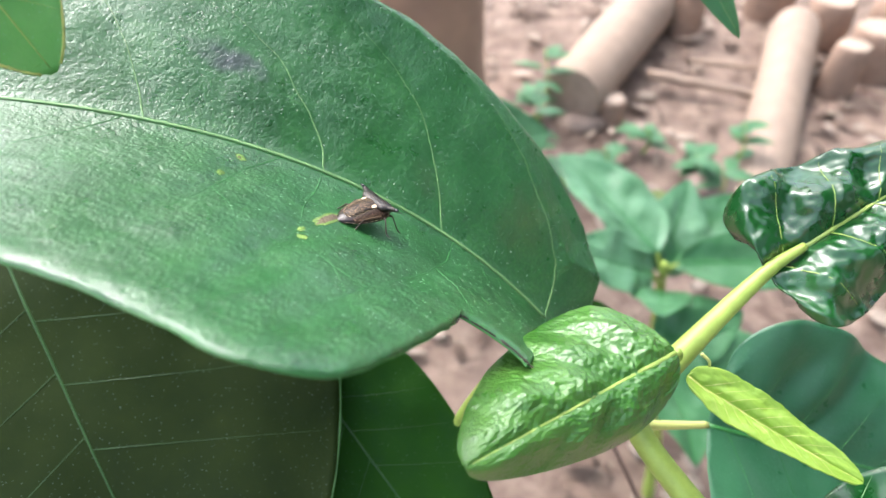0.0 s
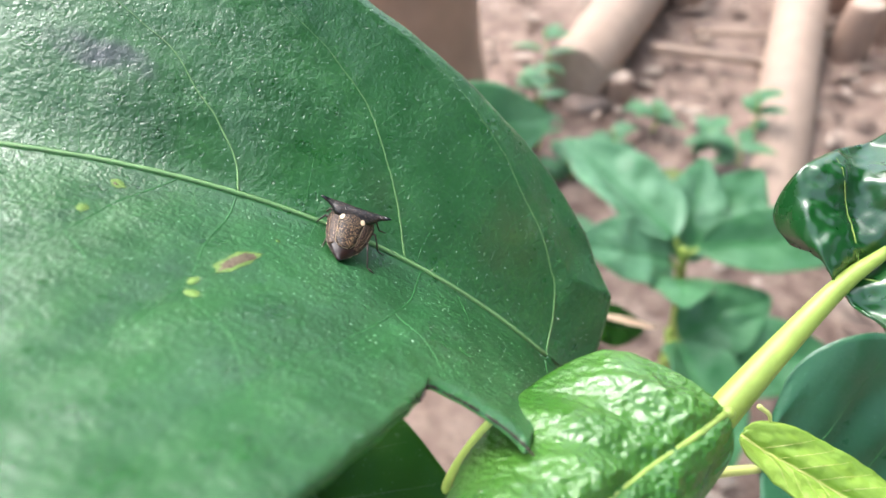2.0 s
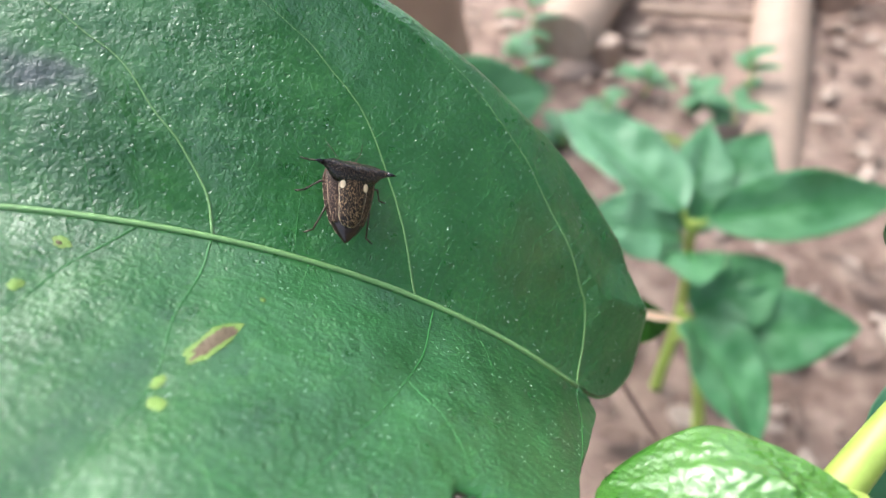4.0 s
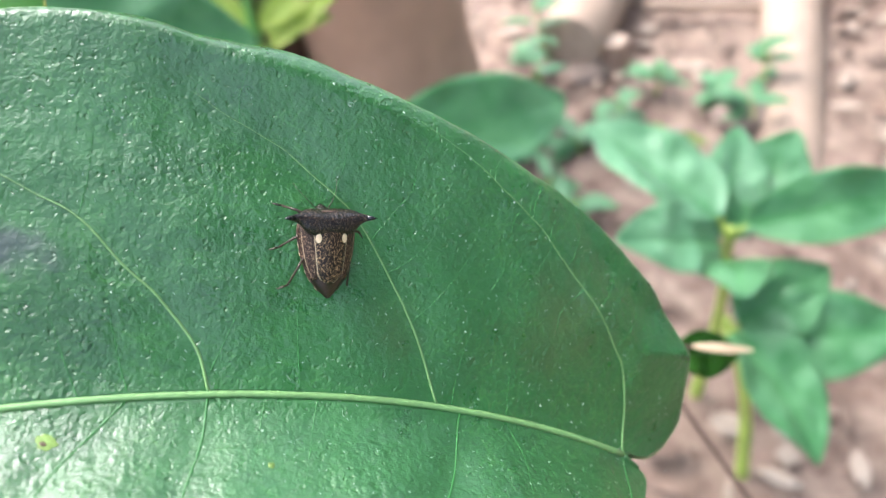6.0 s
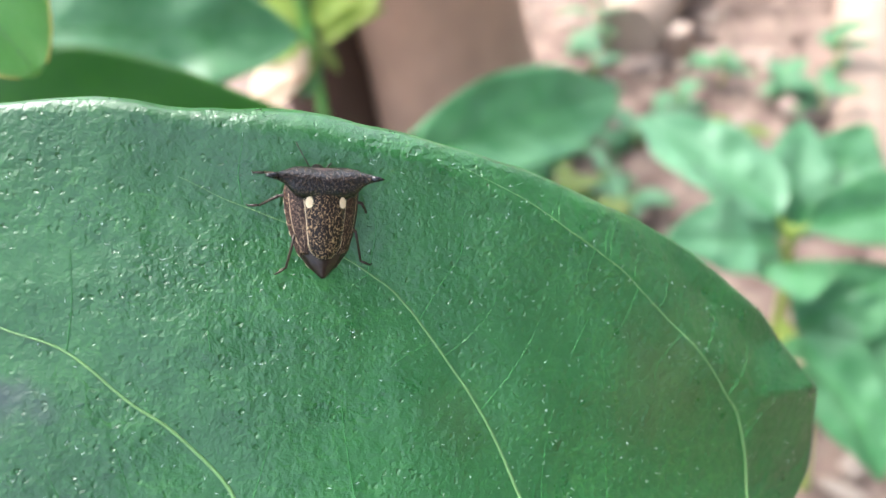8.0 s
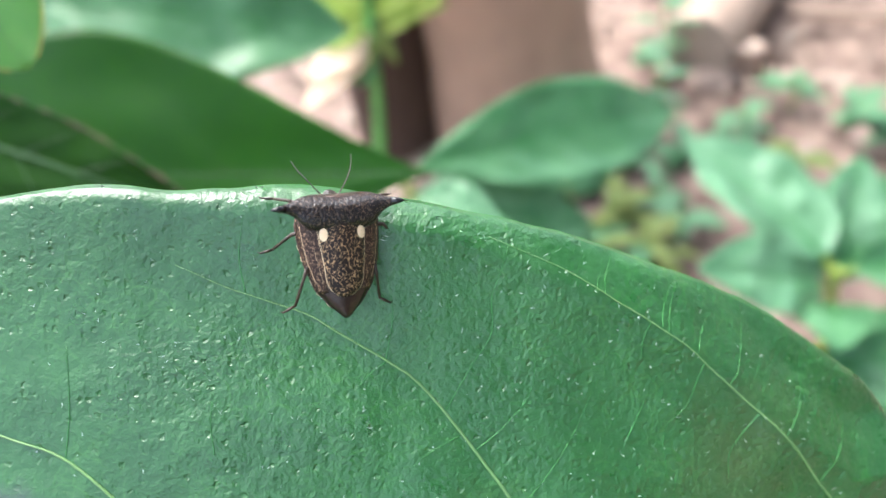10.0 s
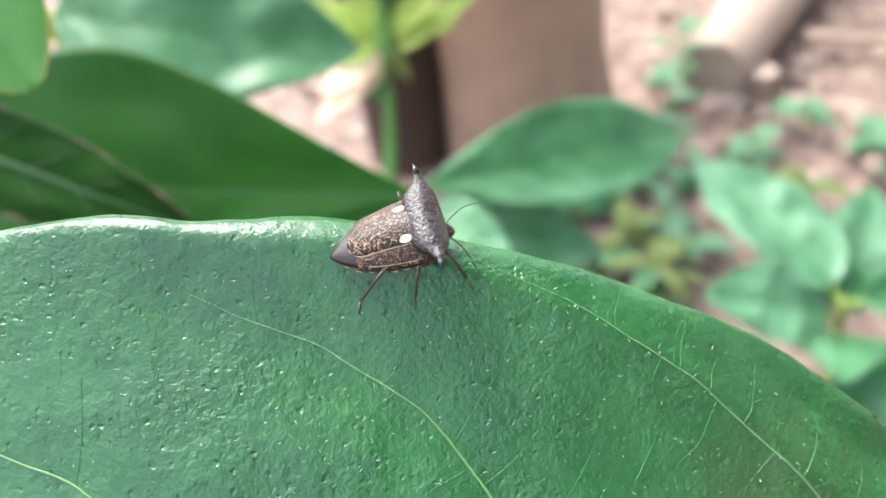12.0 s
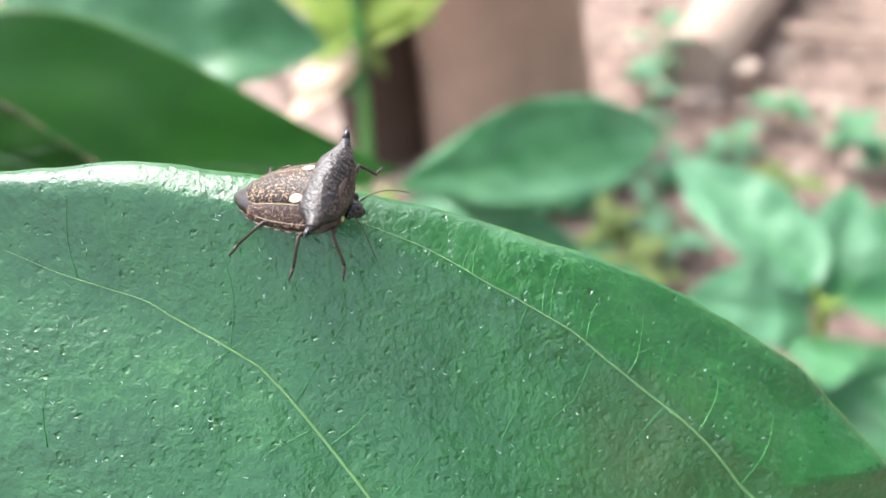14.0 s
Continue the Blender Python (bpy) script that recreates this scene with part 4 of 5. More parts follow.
    thin((0.0, 0.003), (-0.0136, 0.0098), (-0.0635, 0.0375), (-0.0849, 0.058))
    # and of the near half
    thin((0.3757, 0.0135), (0.3803, -0.0308), (0.388, -0.07))
    thin((0.3337, 0.0151), (0.3419, -0.0363), (0.35, -0.08))
    thin((0.154, 0.0153), (0.1419, -0.0215), (0.15, -0.06))
    thin((0.3589, -0.2313), (0.4, -0.2154), (0.435, -0.17))
    thin((0.4, -0.2154), (0.3831, -0.263), (0.3803, -0.3111))
    thin((0.2482, -0.0926), (0.22, -0.14), (0.215, -0.18))
    thin((0.5363, -0.1169), (0.51, -0.16), (0.50, -0.22))
    # a pale cut edge all round
    for name, ctrl, a in (("rim", far_rim[3:-3], -0.004), ("rim", near_rim[3:-3], -0.006)):
        vb = bmesh.new()
        tube(vb, [leaf_point(u + 0.0015 * noise.noise((u * 40, v * 40, 4)), v + 0.0015 * noise.noise((u * 40, v * 40, 4)), a - 0.0012) for u, v in ctrl], 0.00017, 6)
        part(name, vb, M_LEAF_EDGE, blade)
    # short pale hairs standing in twos and threes
    rnd = random.Random(12)
    hv, hf = [], []
    while len(hf) < 7200:
        u, v = rnd.uniform(-0.07, 1.0), rnd.uniform(-0.4, 0.25)
        if not (rib_v(u) - 0.34 * math.sin(math.pi * min(1, max(0, (u + 0.02) / 1.1)) ** 0.8) < v < float(np.interp(u, (-0.08, 0.0, 0.2, 0.5, 0.75, 1.0), (0.06, 0.15, 0.215, 0.245, 0.2, 0.0)))):
            continue
        if 0.13 < u < 0.27 and v < -0.17:
            continue
        root = leaf_point(u, v, 0.0002)
        for _ in range(rnd.choice((1, 1, 2, 3))):
            d = Vector((rnd.gauss(0, 0.7), rnd.gauss(0, 0.7), rnd.uniform(0.3, 1.0))).normalized() * rnd.uniform(0.00018, 0.00055)
            side = d.cross(Vector((0.3, 0.2, 1))).normalized() * rnd.uniform(0.00002, 0.000042)
            other = d.cross(side).normalized() * side.length
            n0 = len(hv)
            hv += [root + side, root - side * 0.5 + other * 0.87, root - side * 0.5 - other * 0.87, root + d]
            hf += [(n0, n0 + 1, n0 + 3), (n0 + 1, n0 + 2, n0 + 3), (n0 + 2, n0, n0 + 3)]
    tagged(part("hairs", mesh_of(hv, hf), M_HAIR, blade, "short pale hairs on the blade", smooth=False), kind="stuff")

    def patch(name, u0, v0, ru, rv, ang, mat, seed, lift=0.0014):
        vb = bmesh.new()
        rows = []
        for j in range(5):
            rows.append([vb.verts.new(leaf_point(u0 + math.cos(ang) * x - math.sin(ang) * y, v0 + math.sin(ang) * x + math.cos(ang) * y, lift * (1 - (j / 4) ** 2) + 0.0006))
                         for x, y in [((j / 4) * ru * math.cos(a) * (1 + 0.35 * noise.noise((math.cos(a) * 2, math.sin(a) * 2, seed))), (j / 4) * rv * math.sin(a) * (1 + 0.35 * noise.noise((math.cos(a) * 2, math.sin(a) * 2, seed)))) for a in [i * math.tau / 20 for i in range(20)]]])
        grid_faces(vb, rows, True)
        bmesh.ops.remove_doubles(vb, verts=vb.verts, dist=1e-7)
        part(name, vb, mat, blade)

    patch("blemish_rim", 0.403, -0.104, 0.029, 0.0085, 2.15, M_SPOT, 2.0, 0.0004)
    patch("blemish", 0.403, -0.104, 0.0265, 0.0062, 2.15, M_SCAR, 1.0, 0.0009)
    patch("yellow_spot", 0.4325, -0.1484, 0.0035, 0.007, 0.4, M_SPOT, 3.0, 0.0006)
    patch("yellow_spot", 0.4314, -0.1678, 0.006, 0.0055, 0.4, M_SPOT, 5.0, 0.0006)
    patch("yellow_spot", 0.520, -0.0285, 0.0075, 0.0055, 0.4, M_SPOT, 6.0, 0.0006)
    patch("blemish", 0.5215, -0.030, 0.003, 0.002, 0.4, M_SCAR, 6.5, 0.0014)
    patch("yellow_spot", 0.5345, -0.079, 0.0045, 0.0065, 0.4, M_SPOT, 9.0, 0.0006)
    patch("yellow_spot", 0.3708, -0.0465, 0.0026, 0.0026, 0.4, M_SPOT, 11.0, 0.0006)
    # dead brown rim of the bitten bay
    for i0, bay in enumerate(([(0.152, -0.248), (0.16, -0.232), (0.185, -0.212)], [(0.19, -0.21), (0.205, -0.204), (0.222, -0.2)], [(0.226, -0.199), (0.237, -0.2), (0.244, -0.213), (0.25, -0.225)])):
        vb = bmesh.new()
        tube(vb, [leaf_point(u, v - 0.001, -0.003) for u, v in smooth_path(bay, 16)], [UNIT * 0.75 * max(0.0006, 0.0014 + (0.003 if i0 == 2 else 0.002) * noise.noise((i * 0.9, i0 * 3.0, 1))) for i in range(16)], 7)
        part("dead_rim", vb, M_RIM, blade)
    # petiole, down towards the stem
    vb = bmesh.new()
    tube(vb, [Vector(p) * UNIT for p in smooth_path([(0.02, 0.0, -0.010), (-0.014, -0.004, -0.03), (-0.015, 0.01, -0.09), (-0.012, 0.03, -0.16), (-0.028, 0.044, -0.24), (-0.08, 0.044, -0.35), (-0.22, 0.02, -0.5)], 24)], [0.0010 + 0.00003 * i for i in range(24)], 10)
    part("petiole", vb, M_STEM, leaf)
    return leaf


broad_leaf = build_broad_leaf()


# ---- the bug ----
def bug_pattern(name, dark, pale, scale, amount, rough=0.35, coat=0.15, stretch=1.0, spec=0.5, deep=0.00018):
    """Brown horn with worm-like pale marks and pits."""
    m, t, p, _ = nodes(name)
    co = coords(t)
    mp = t.nodes.new("ShaderNodeMapping")
    mp.inputs["Scale"].default_value = (1.0, stretch, 1.0)
    t.links.new(co, mp.inputs["Vector"])
    n1 = noise_node(t, mp.outputs[0], scale, 0.0, 0.5)
    worm = math_node(t, "ABSOLUTE", math_node(t, "SUBTRACT", n1, 0.5))
    line = ramp(t, worm, [(0.0, (1, 1, 1)), (0.034, (1, 1, 1)), (0.06, (0, 0, 0))])
    where = ramp(t, noise_node(t, co, scale * 0.3, 2), [(0.22, (0, 0, 0)), (0.42, (1, 1, 1))])
    broken = ramp(t, noise_node(t, co, scale * 1.1, 1), [(0.4, (0, 0, 0)), (0.5, (1, 1, 1))])
    fac = math_node(t, "MULTIPLY", math_node(t, "MULTIPLY", math_node(t, "MULTIPLY", line, where), broken), amount)
    t.links.new(mix(t, fac, dark, pale), p.inputs["Base Color"])
    p.inputs["Roughness"].default_value = rough
    p.inputs["Coat Weight"].default_value = coat
    p.inputs["Coat Roughness"].default_value = 0.16
    p.inputs["Specular IOR Level"].default_value = spec
    nrm = bump(t, math_node(t, "ADD", n1, math_node(t, "MULTIPLY", noise_node(t, co, scale * 2.5, 2), 0.6)), 1.0, deep)
    t.links.new(nrm, p.inputs["Normal"])
    t.links.new(nrm, p.inputs["Coat Normal"])
    return m


B_PRON = bug_pattern("dark_horn_shell", lin(20, 12, 11), lin(160, 130, 104), 3400, 0.22, 0.3, 0.7, spec=0.12, deep=0.00009)
B_SCUT = bug_pattern("marbled_brown_shell", lin(26, 14, 8), lin(172, 140, 104), 3300, 0.9, 0.45, 0.0, spec=0.3, deep=0.00004)
B_WING = bug_pattern("streaked_brown_wing", lin(42, 25, 17), lin(164, 132, 104), 3400, 0.6, 0.45, 0.0, 1.5, spec=0.3, deep=0.00004)
B_MEMB = bug_pattern("dark_wing_tip", lin(38, 22, 17), lin(64, 44, 36), 1800, 0.3, 0.34, 0.45, spec=0.3, deep=0.00003)
B_BODY = plain("bug_underside", lin(66, 46, 36), 0.45, 0.3, 2000, 0.3, dist=0.0001)
B_CREAM = plain("cream_mark", lin(222, 196, 160), 0.5, 0.1, 2000, 0.2, dist=0.0001)
B_TAN = plain("tan_line", lin(186, 158, 124), 0.5, 0.3, 2500, 0.2, dist=0.0001)
B_LEG = plain("bug_leg", lin(56, 41, 28), 0.4, 0.5, 1400, 0.3, dist=0.0001)
B_EYE = plain("bug_eye", lin(30, 18, 16), 0.15, 0.2, 3000, 0.4, dist=0.00003)
B_TIP = plain("black_horn_tip", lin(22, 20, 24), 0.2, 0.2, 2000, 0.2, dist=0.00005)
MM = 0.001


def profile(x, table):
    return float(np.interp(x, [a for a, _ in table], [b for _, b in table]))


BUG_W = [(-7.25, 0.1), (-6.9, 0.5), (-6.05, 1.4), (-4.5, 2.6), (-2.2, 3.35), (-0.5, 3.65), (1.2, 3.8), (2.4, 3.5), (3.4, 2.7)]
BUG_TOP = [(-7.5, 1.7), (-5.7, 2.5), (-3.5, 3.35), (-1.5, 3.9), (0.6, 4.3), (2.4, 4.5), (3.4, 4.3)]
BUG_LOW = [(-7.5, 1.6), (-5.7, 1.45), (-3.5, 1.15), (-1.5, 1.0), (0.6, 1.05), (2.4, 1.3), (3.4, 1.6)]


def back_z(x, y, lift=0.0):
    """The height of the bug's back, in millimetres."""
    w, top, low = profile(x, BUG_W), profile(x, BUG_TOP), profile(x, BUG_LOW)
    rim = low + (top - low) * 0.42
    k = min(1.0, abs(y) / w)
    return rim + (top - rim) * (1 - k ** 2.2) ** 0.75 + lift


def build_bug():
    bug = thing("shield_bug", label="brown marbled shield bug with two shoulder horns and cream spots", category="bug")
    # body
    bm = bmesh.new()
    rows = []
    for i in range(40):
        x = -7.25 + 10.65 * i / 39
        w, low = profile(x, BUG_W), profile(x, BUG_LOW)
        ring = []
        for j in range(21):
            y = w * -math.cos(math.pi * j / 20)
            ring.append((x, y, back_z(x, y, -0.06)))
        for j in range(1, 20):
            y = w * math.cos(math.pi * j / 20)
            k = 1 - (abs(y) / w) ** 2
            rim = back_z(x, w)
            ring.append((x, y, rim + (low - rim) * k ** 0.6))
        rows.append([bm.verts.new(Vector(p) * MM) for p in ring])
    grid_faces(bm, rows, True)
    bm.faces.new(rows[0])
    bm.faces.new(rows[-1][::-1])
    bmesh.ops.recalc_face_normals(bm, faces=bm.faces)
    part("abdomen", bm, B_BODY, bug)

    def plate(name, x0, x1, edge, mat, lift, n=26, k=10, label=""):
        """A plate on the back; edge(x) gives its two sides."""
        pb = bmesh.new()
        rws = []
        for i in range(n + 1):
            x = x0 + (x1 - x0) * i / n
            lo, hi = edge(x)
            rws.append([pb.verts.new(Vector((x, lo + (hi - lo) * j / k, back_z(x, lo + (hi - lo) * j / k, lift * (0.35 + 0.65 * math.sin(math.pi * min(1, max(0, j / k))))))) * MM) for j in range(k + 1)])
        grid_faces(pb, rws)
        if sum(f.normal.z for f in pb.faces) < 0:
            bmesh.ops.reverse_faces(pb, faces=pb.faces)
        return shell(part(name, pb, mat, bug, label), 0.08 * MM)

    def scut(x):
        s = (x + 5.4) / 6.4
        w = 1.45 + 0.7 * s
        if x < -3.9:
            w *= math.sqrt(max(0.0, 1 - ((-3.9 - x) / 1.52) ** 2))
        w = min(w, profile(x, BUG_W) - 0.35)
        return -max(w, 0.04), max(w, 0.04)
    plate("membrane", -7.2, -1.6, lambda x: (-profile(x, BUG_W) * 0.93, profile(x, BUG_W) * 0.93), B_MEMB, 0.05, label="dark brown wing membrane")
    for sg in (-1, 1):
        def cor(x, sg=sg):
            out = profile(x, BUG_W) * 0.97
            inn = max(scut(x)[1] - 0.1, 0.0) if x > -4.4 else 0.4
            inn = max(inn, out - 0.25 - 0.42 * (x + 4.9) - 0.5) if x < -3 else inn
            return (inn, out) if sg > 0 else (-out, -inn)
        plate("forewing", -4.9, 2.2, cor, B_WING, 0.12, label="leathery forewing with pale streaks")
        # pale seam along the wing's margin
        sb = bmesh.new()
        tube(sb, [Vector((x, sg * profile(x, BUG_W) * 0.985, back_z(x, profile(x, BUG_W) * 0.985, 0.03))) * MM for x in np.linspace(-6.3, 1.4, 30)], 0.08 * MM, 6)
        part("wing_margin", sb, B_BODY, bug)
    plate("scutellum", -5.38, 1.0, scut, B_SCUT, 0.34, label="marbled brown back shield")
    sb = bmesh.new()
    xs = [1.0 - 6.35 * i / 40 for i in range(41)]
    ring = [(x, scut(x)[1]) for x in xs] + [(x, scut(x)[0]) for x in xs[::-1]]
    tube(sb, [Vector((x, y, back_z(x, y, 0.16))) * MM for x, y in ring], 0.055 * MM, 5)
    part("shield_margin", sb, B_CREAM, bug)
    for sg in (-1, 1):
        cb = bmesh.new()
        rws = [[cb.verts.new(Vector((-0.06 + 0.56 * r * math.cos(a), sg * 1.66 + 0.36 * r * math.sin(a), back_z(-0.06 + 0.56 * r * math.cos(a), sg * 1.66 + 0.36 * r * math.sin(a), 0.40 + 0.06 * (1 - r * r)))) * MM) for a in [i * math.tau / 18 for i in range(18)]] for r in (0.02, 0.5, 0.85, 1.0)]
        grid_faces(cb, rws, True)
        bmesh.ops.recalc_face_normals(cb, faces=cb.faces)
        part("cream_spot", cb, B_CREAM, bug, "cream-white spot")
    # pale outline of each forewing
    for sg in (-1, 1):
        sb = bmesh.new()
        ring = [(x, profile(x, BUG_W) * 0.9) for x in np.linspace(1.0, -3.7, 30)] + [(-4.1, 2.35), (-4.2, 2.1), (-4.0, 1.9)] + [(x, 2.0 + (x + 3.6) * 0.19) for x in np.linspace(-3.6, 0.6, 24)]
        tube(sb, [Vector((x, sg * y, back_z(x, y, 0.16))) * MM for x, y in ring], 0.045 * MM, 5)
        part("wing_line", sb, B_TAN, bug)
        sb = bmesh.new()
        tube(sb, [Vector((x, sg * (3.15 + (x - 0.8) * 0.17), back_z(x, 3.15 + (x - 0.8) * 0.17, 0.15))) * MM for x in np.linspace(0.8, -3.2, 16)], 0.03 * MM, 5)
        part("wing_line", sb, B_TAN, bug)
        # light blocks along the body's rim
        for i in range(7):
            x0 = -6.2 + i * 1.05
            sb = bmesh.new()
            tube(sb, [Vector((x, sg * profile(x, BUG_W) * 0.99, back_z(x, profile(x, BUG_W) * 0.99, -0.02))) * MM for x in np.linspace(x0, x0 + 0.6, 6)], [0.04 * MM, 0.08 * MM, 0.09 * MM, 0.09 * MM, 0.08 * MM, 0.04 * MM], 6)
            part("rim_mark", sb, B_CREAM, bug)
    # shoulder plate with horns
    sec = [(0.0, 2.0, 1.82, 3.85, 1.25), (1.2, 2.0, 1.8, 3.88, 1.22), (2.2, 2.02, 1.68, 3.95, 1.1), (2.9, 2.08, 1.48, 4.06, 0.92), (3.4, 2.2, 1.12, 4.2, 0.7), (3.9, 2.32, 0.7, 4.38, 0.52), (4.5, 2.36, 0.45, 4.6, 0.38), (5.2, 2.34, 0.28, 4.82, 0.24), (5.75, 2.3, 0.05, 4.98, 0.05)]
    cols = [np.array(c) for c in zip(*sec)]
    bm = bmesh.new()
    rows = []
    for i in range(111):
        y = -5.75 + 11.5 * i / 110
        xc, lx, zc, lz = [float(np.interp(abs(y), cols[0], c)) for c in cols[1:]]
        ring = []
        for j in range(36):
            a = j * math.tau / 36
            dx, dz = math.cos(a), math.sin(a)
            droop = -1.0 * max(0.0, dx) ** 2 * (1 - min(1, abs(y) / 4)) * 1.4
            rough_k = 1 + 0.05 * noise.noise((y * 0.9, lx * dx * 1.2, 2)) + 0.012 * noise.noise((y * 2.2, lx * dx * 2.2, 7))
            ring.append(bm.verts.new(Vector((xc + lx * dx, y, zc + lz * dz * rough_k + droop)) * MM))
        rows.append(ring)
    grid_faces(bm, rows, True)
    bm.faces.new(rows[0][::-1])
    bm.faces.new(rows[-1])
    bmesh.ops.recalc_face_normals(bm, faces=bm.faces)
    pron = part("pronotum", bm, B_PRON, bug, "dark pitted shoulder shield with pointed horns")
    for sg in (-1, 1):
        tb = bmesh.new()
        tube(tb, [Vector((2.36, sg * 4.7, 4.68)) * MM, Vector((2.33, sg * 5.3, 4.86)) * MM, Vector((2.26, sg * 5.9, 5.02)) * MM], [0.38 * MM, 0.27 * MM, 0.05 * MM], 10)
        part("horn_tip", tb, B_TIP, pron, "black horn tip")
        # pale front margin of the shoulder plate
        tb = bmesh.new()
        tube(tb, [Vector(p) * MM for p in smooth_path([(3.45, sg * 1.2, 2.75), (3.42, sg * 2.1, 3.1), (3.3, sg * 3.0, 3.75)], 10)], 0.11 * MM, 6)
        part("front_margin", tb, B_CREAM, pron)
        tb = bmesh.new()
        bmesh.ops.create_icosphere(tb, subdivisions=2, radius=1)
        for v in tb.verts:
            v.co = Vector((3.0 + v.co.x * 0.6, sg * (1.75 + v.co.y * 0.35), 2.3 + v.co.z * 0.35)) * MM
        part("cheek_mark", tb, B_CREAM, pron)
    # head
    bm = bmesh.new()
    bmesh.ops.create_uvsphere(bm, u_segments=20, v_segments=14, radius=1)
    for v in bm.verts:
        sx = 1.25 if v.co.x > 0 else 0.9
        v.co = Vector((3.55 + v.co.x * sx * 0.85, v.co.y * (0.95 - 0.25 * max(0, v.co.x)), 1.6 + v.co.z * 0.65 - 0.5 * max(0, v.co.x))) * MM
    head = part("head", bm, B_PRON, bug)
    for sg in (-1, 1):
        bm = bmesh.new()
        bmesh.ops.create_uvsphere(bm, u_segments=14, v_segments=10, radius=0.34 * MM)
        bmesh.ops.translate(bm, verts=bm.verts, vec=Vector((3.6, sg * 0.98, 1.8)) * MM)
        part("eye", bm, B_EYE, head)
    bm = bmesh.new()
    tube(bm, [Vector(p) * MM for p in smooth_path([(4.4, 0, 1.25), (4.0, 0, 1.0), (3.0, 0, 1.0), (1.8, 0, 1.05)], 12)], 0.13 * MM, 6)
    part("beak", bm, B_LEG, head)
    # antennae
    feelers = []
    for sg in (-1, 1):
        at = part("antenna", (lambda b: (tube(b, [Vector(p) * MM for p in smooth_path([(0, 0, 0), (0.9, sg * 0.7, 0.15), (1.8, sg * 1.3, 0.1), (2.8, sg * 1.8, -0.3), (3.8, sg * 2.1, -0.8)], 24)], [(0.062 - 0.0014 * i) * MM for i in range(24)], 6), b)[1])(bmesh.new()), B_LEG, bug)
        at.location = Vector((3.9, sg * 0.7, 1.6)) * MM
        feelers.append(at)
    # legs
    legs = []
    for hx, fx, fy in ((2.7, 1.6, 3.5), (1.1, -1.4, 4.2), (-0.6, -5.9, 2.4)):
        for sg in (-1, 1):
            lb = bmesh.new()
            knee = Vector((fx * 0.38, sg * fy * 0.62, 0.75))
            ankle = Vector((fx * 0.86, sg * fy * 0.95, -1.55))
            toe = Vector((fx * 0.95, sg * (fy * 0.95 + 1.1), -1.85))
            tube(lb, [Vector((0, 0, 0)) * MM, (knee * 0.35) * MM, (knee * 0.75) * MM, knee * MM], [0.2 * MM, 0.25 * MM, 0.21 * MM, 0.15 * MM], 8)
            tube(lb, [knee * MM, (knee.lerp(ankle, 0.4) + Vector((0, 0, 0.06))) * MM, (knee.lerp(ankle, 0.85)) * MM, ankle * MM], [0.17 * MM, 0.13 * MM, 0.14 * MM, 0.13 * MM], 8)
            tube(lb, [ankle * MM, ankle.lerp(toe, 0.5) * MM, toe * MM], [0.11 * MM, 0.14 * MM, 0.08 * MM], 7)
            tube(lb, [toe * MM, (toe + Vector((0.18, sg * 0.2, -0.05))) * MM], [0.07 * MM, 0.02 * MM], 5)
            leg = part("leg", lb, B_LEG, bug)
            leg.location = Vector((hx, sg * 1.6, 1.9)) * MM
            legs.append(leg)
    return bug, legs, feelers


shield_bug, bug_legs, bug_feelers = build_bug()
cam.data.dof.focus_object = shield_bug      # the lens keeps the bug sharp


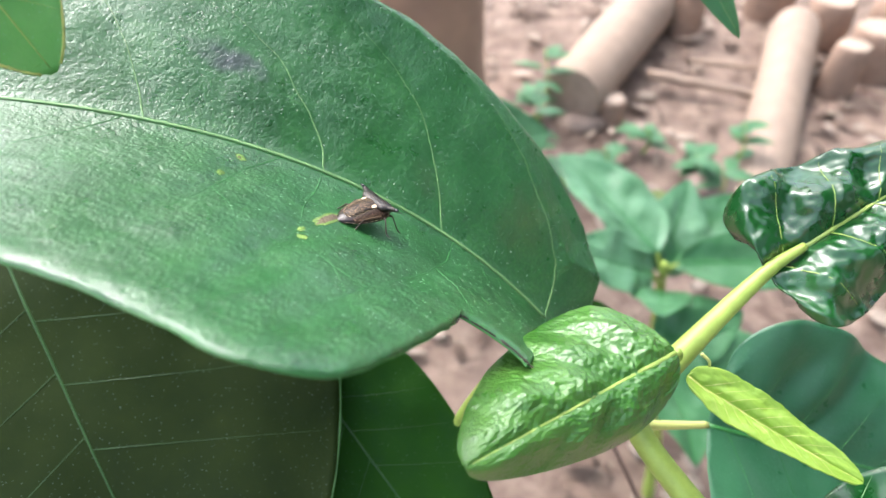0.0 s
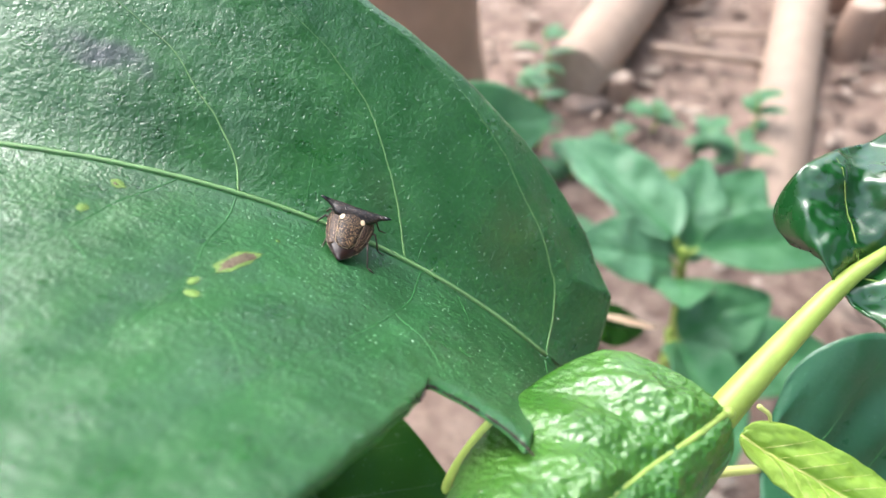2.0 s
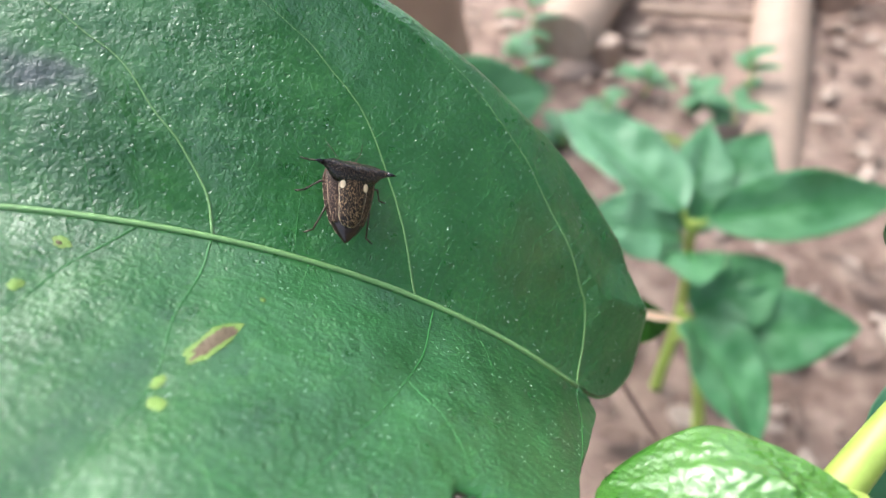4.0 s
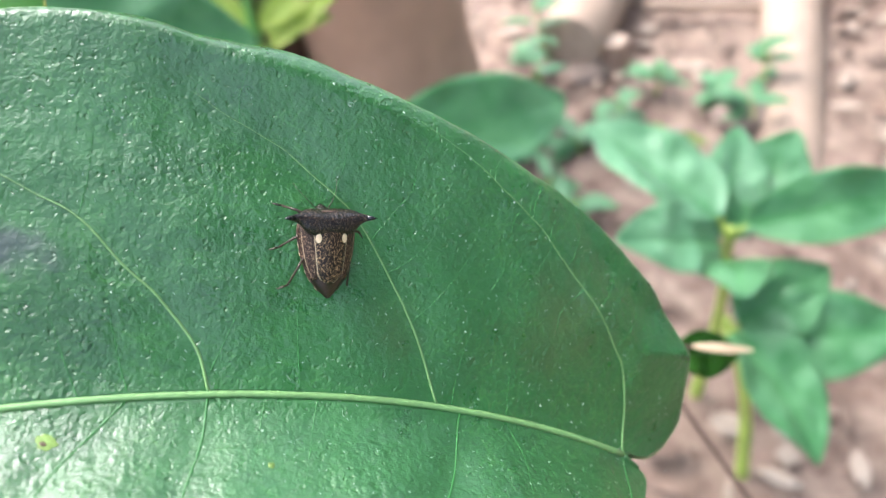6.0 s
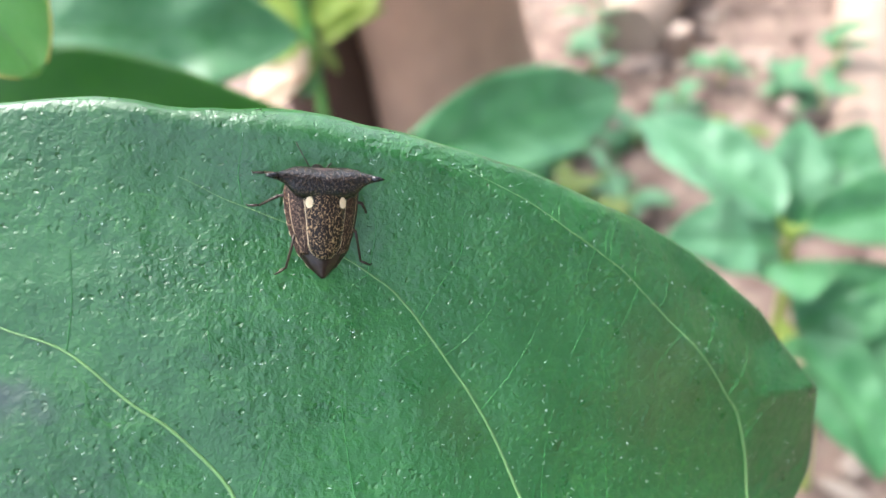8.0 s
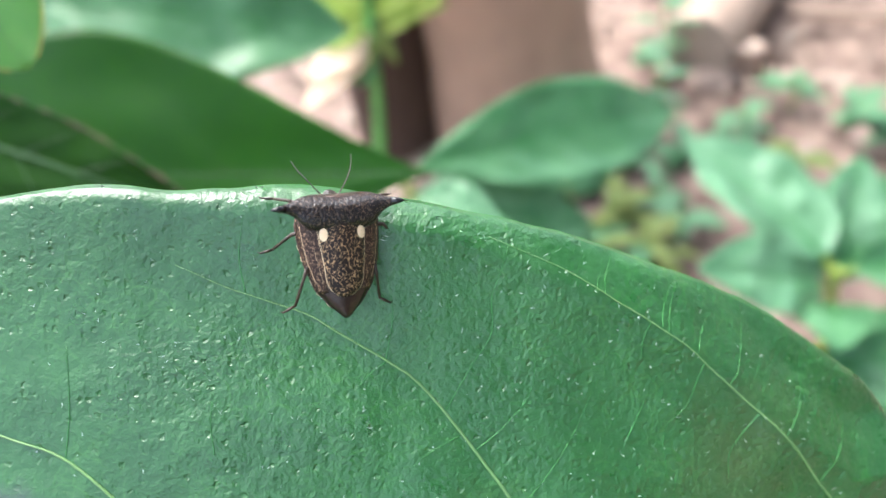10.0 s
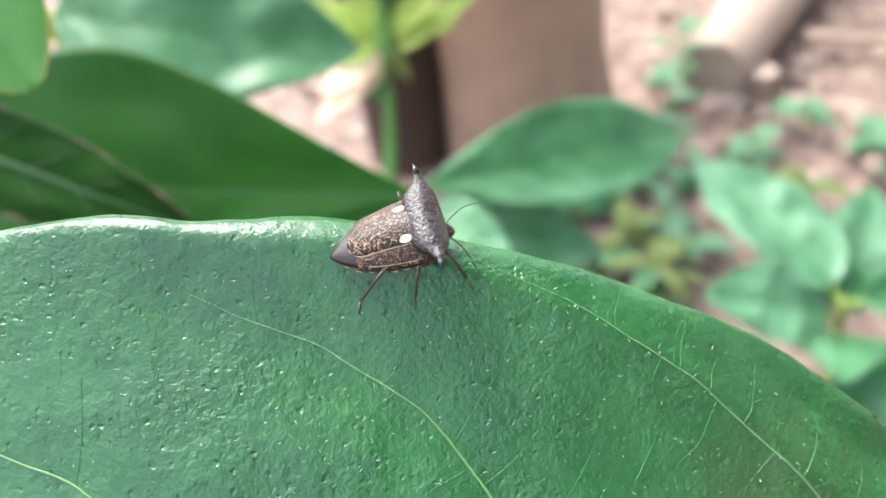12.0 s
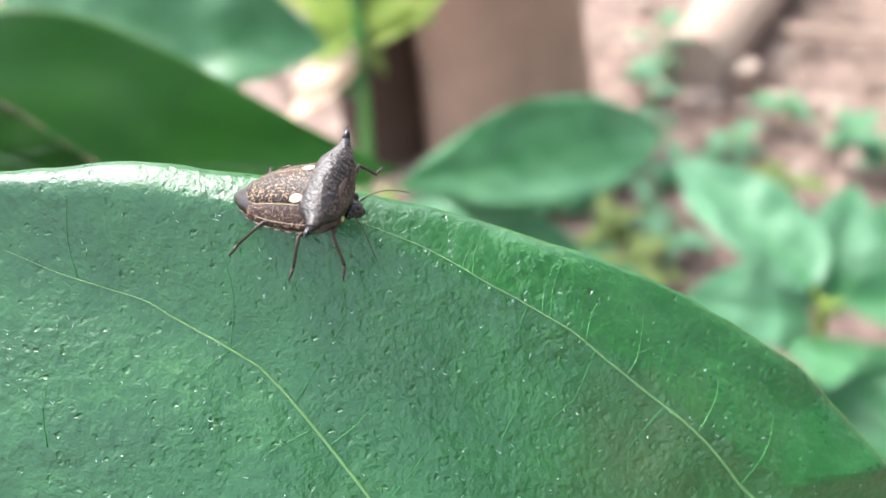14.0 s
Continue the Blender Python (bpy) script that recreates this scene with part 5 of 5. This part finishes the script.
def motions():
    """All that moves besides the camera."""
    walk(branch, [(0.0, pose(0, 0, 0)), (12.0, pose(0, 0, 0)), (12.5, pose(0.0006, 0.002, 0.002)), (13.0, pose(0.001, 0.004, 0.004)), (13.5, pose(0.001, 0.004, 0.0045)), (14.0, pose(0.002, 0.007, 0.0075))])
    walk(broad_leaf, [
        (0.0, pose(0.02422, 0.10913, 0.49936, 0.59, -38.13, 176.78)),
        (0.5, pose(0.02407, 0.10902, 0.49939, 0.58, -38.37, 177.20)),
        (1.0, pose(0.02410, 0.10924, 0.49905, 0.41, -38.52, 177.84)),
        (1.5, pose(0.02399, 0.10928, 0.49885, 0.35, -38.63, 178.41)),
        (2.0, pose(0.02384, 0.10908, 0.49926, 1.23, -38.57, 177.76)),
        (2.5, pose(0.02419, 0.10965, 0.49855, 1.52, -38.54, 177.66)),
        (3.0, pose(0.02424, 0.10971, 0.49870, 0.85, -39.17, 177.32)),
        (5.5, pose(0.01128, 0.12273, 0.49534, -8.86, -38.23, -178.61)),
        (6.0, pose(0.01004, 0.12210, 0.49728, -10.41, -34.84, -176.21)),
        (6.5, pose(0.01204, 0.12178, 0.50140, -12.70, -33.39, -174.61)),
        (7.0, pose(0.01728, 0.12071, 0.50405, -13.85, -32.63, -172.59)),
        (7.5, pose(0.01982, 0.11771, 0.50111, -11.32, -31.52, -172.06)),
        (8.0, pose(0.02376, 0.11405, 0.50132, -12.02, -29.21, -169.52)),
        (10.5, pose(0.04813, 0.11085, 0.50841, -10.48, -21.19, -166.22)),
        (11.0, pose(0.05038, 0.11063, 0.51033, -9.37, -20.94, -165.79)),
        (11.5, pose(0.05060, 0.11128, 0.50955, -7.73, -20.77, -166.81)),
        (12.0, pose(0.04866, 0.11162, 0.50800, -8.82, -20.85, -166.88)),
        (12.5, pose(0.04384, 0.11672, 0.51045, -11.04, -18.59, -167.90)),
        (13.0, pose(0.03836, 0.11875, 0.51344, -11.62, -17.59, -170.00)),
        (13.5, pose(0.03858, 0.11873, 0.51375, -12.66, -16.54, -169.91)),
        (14.0, pose(0.04172, 0.12437, 0.51277, -12.80, -15.31, -169.81))])
    walk(shield_bug, [
        (0.0, pose(-0.01490, 0.10114, 0.53601, 0.38, 16.56, 42.12)),
        (0.5, pose(-0.00936, 0.10656, 0.53076, 2.25, 21.74, 31.72)),
        (1.0, pose(-0.00827, 0.11015, 0.52876, 14.46, 18.57, 59.18)),
        (1.5, pose(-0.00904, 0.11137, 0.52911, 22.44, 10.44, 73.59)),
        (2.0, pose(-0.00934, 0.11135, 0.52963, 22.53, 4.89, 83.22)),
        (2.5, pose(-0.01005, 0.11278, 0.52966, 26.05, 0.53, 92.79)),
        (3.0, pose(-0.01058, 0.11523, 0.53146, 31.59, -14.74, 94.65)),
        (5.5, pose(-0.02142, 0.13799, 0.53824, 41.55, -33.97, 70.87)),
        (6.0, pose(-0.02620, 0.13635, 0.53995, 38.05, -40.76, 81.34)),
        (6.5, pose(-0.02557, 0.13561, 0.54524, 36.95, -38.83, 86.53)),
        (7.0, pose(-0.02203, 0.13503, 0.55075, 31.90, -39.21, 91.55)),
        (7.5, pose(-0.02145, 0.13516, 0.54955, 28.66, -38.05, 94.00)),
        (8.0, pose(-0.01941, 0.13146, 0.55097, 35.85, -37.99, 82.89)),
        (10.5, pose(-0.00245, 0.12835, 0.55565, 26.05, -40.14, 98.97)),
        (11.0, pose(-0.00086, 0.12987, 0.55854, 50.11, -38.83, 71.43)),
        (11.5, pose(0.00301, 0.13241, 0.55525, 15.67, -9.78, 40.21)),
        (12.0, pose(0.00423, 0.13295, 0.55356, 16.20, 1.66, 18.48)),
        (12.5, pose(0.00439, 0.13766, 0.55371, 10.13, 6.12, 5.85)),
        (13.0, pose(-0.00005, 0.13962, 0.55579, 7.39, 5.41, -5.12)),
        (13.5, pose(-0.00039, 0.13897, 0.55595, 9.67, 5.40, -6.66)),
        (14.0, pose(0.00218, 0.14423, 0.55409, 8.83, 4.52, -7.41))])
    # legs step in two sets of three while the bug walks and turns, then stand still
    steps = [(0.0, 0.6), (0.4, -0.8), (0.8, 0.9), (1.2, -0.8), (1.6, 0.7), (2.0, -0.6), (2.4, 0.7), (2.8, -0.6), (3.2, 0.6), (3.7, -0.6), (4.2, 0.6), (4.7, -0.6), (5.2, 0.6), (5.6, -0.6), (6.0, 0.6),
             (6.4, -0.6), (6.8, 0.7), (7.2, -0.6), (7.6, 0.6), (8.0, -0.5), (8.6, 0.5), (9.2, -0.5), (9.8, 0.4), (10.4, -0.2), (10.9, 0.7), (11.3, -0.8), (11.7, 0.8), (12.1, -0.7), (12.5, 0.4), (12.9, 0.0), (14.0, 0.0)]
    for i, leg in enumerate(bug_legs):
        phase = 1 if i in (0, 3, 4) else -1
        sgn = -1 if i % 2 == 0 else 1
        x, y, z = leg.location
        walk(leg, [(t, pose(x, y, z, 0, 0, phase * sgn * k * 13)) for t, k in steps])
    for i, at in enumerate(bug_feelers):
        x, y, z = at.location
        droop = 0 if i else 48      # one feeler is lowered to the leaf once the bug has turned
        walk(at, [(t, pose(x, y, z, 0, k * 8 * (1 if i else -1) + (droop if t > 12 else 0), k * 12)) for t, k in steps])


motions()
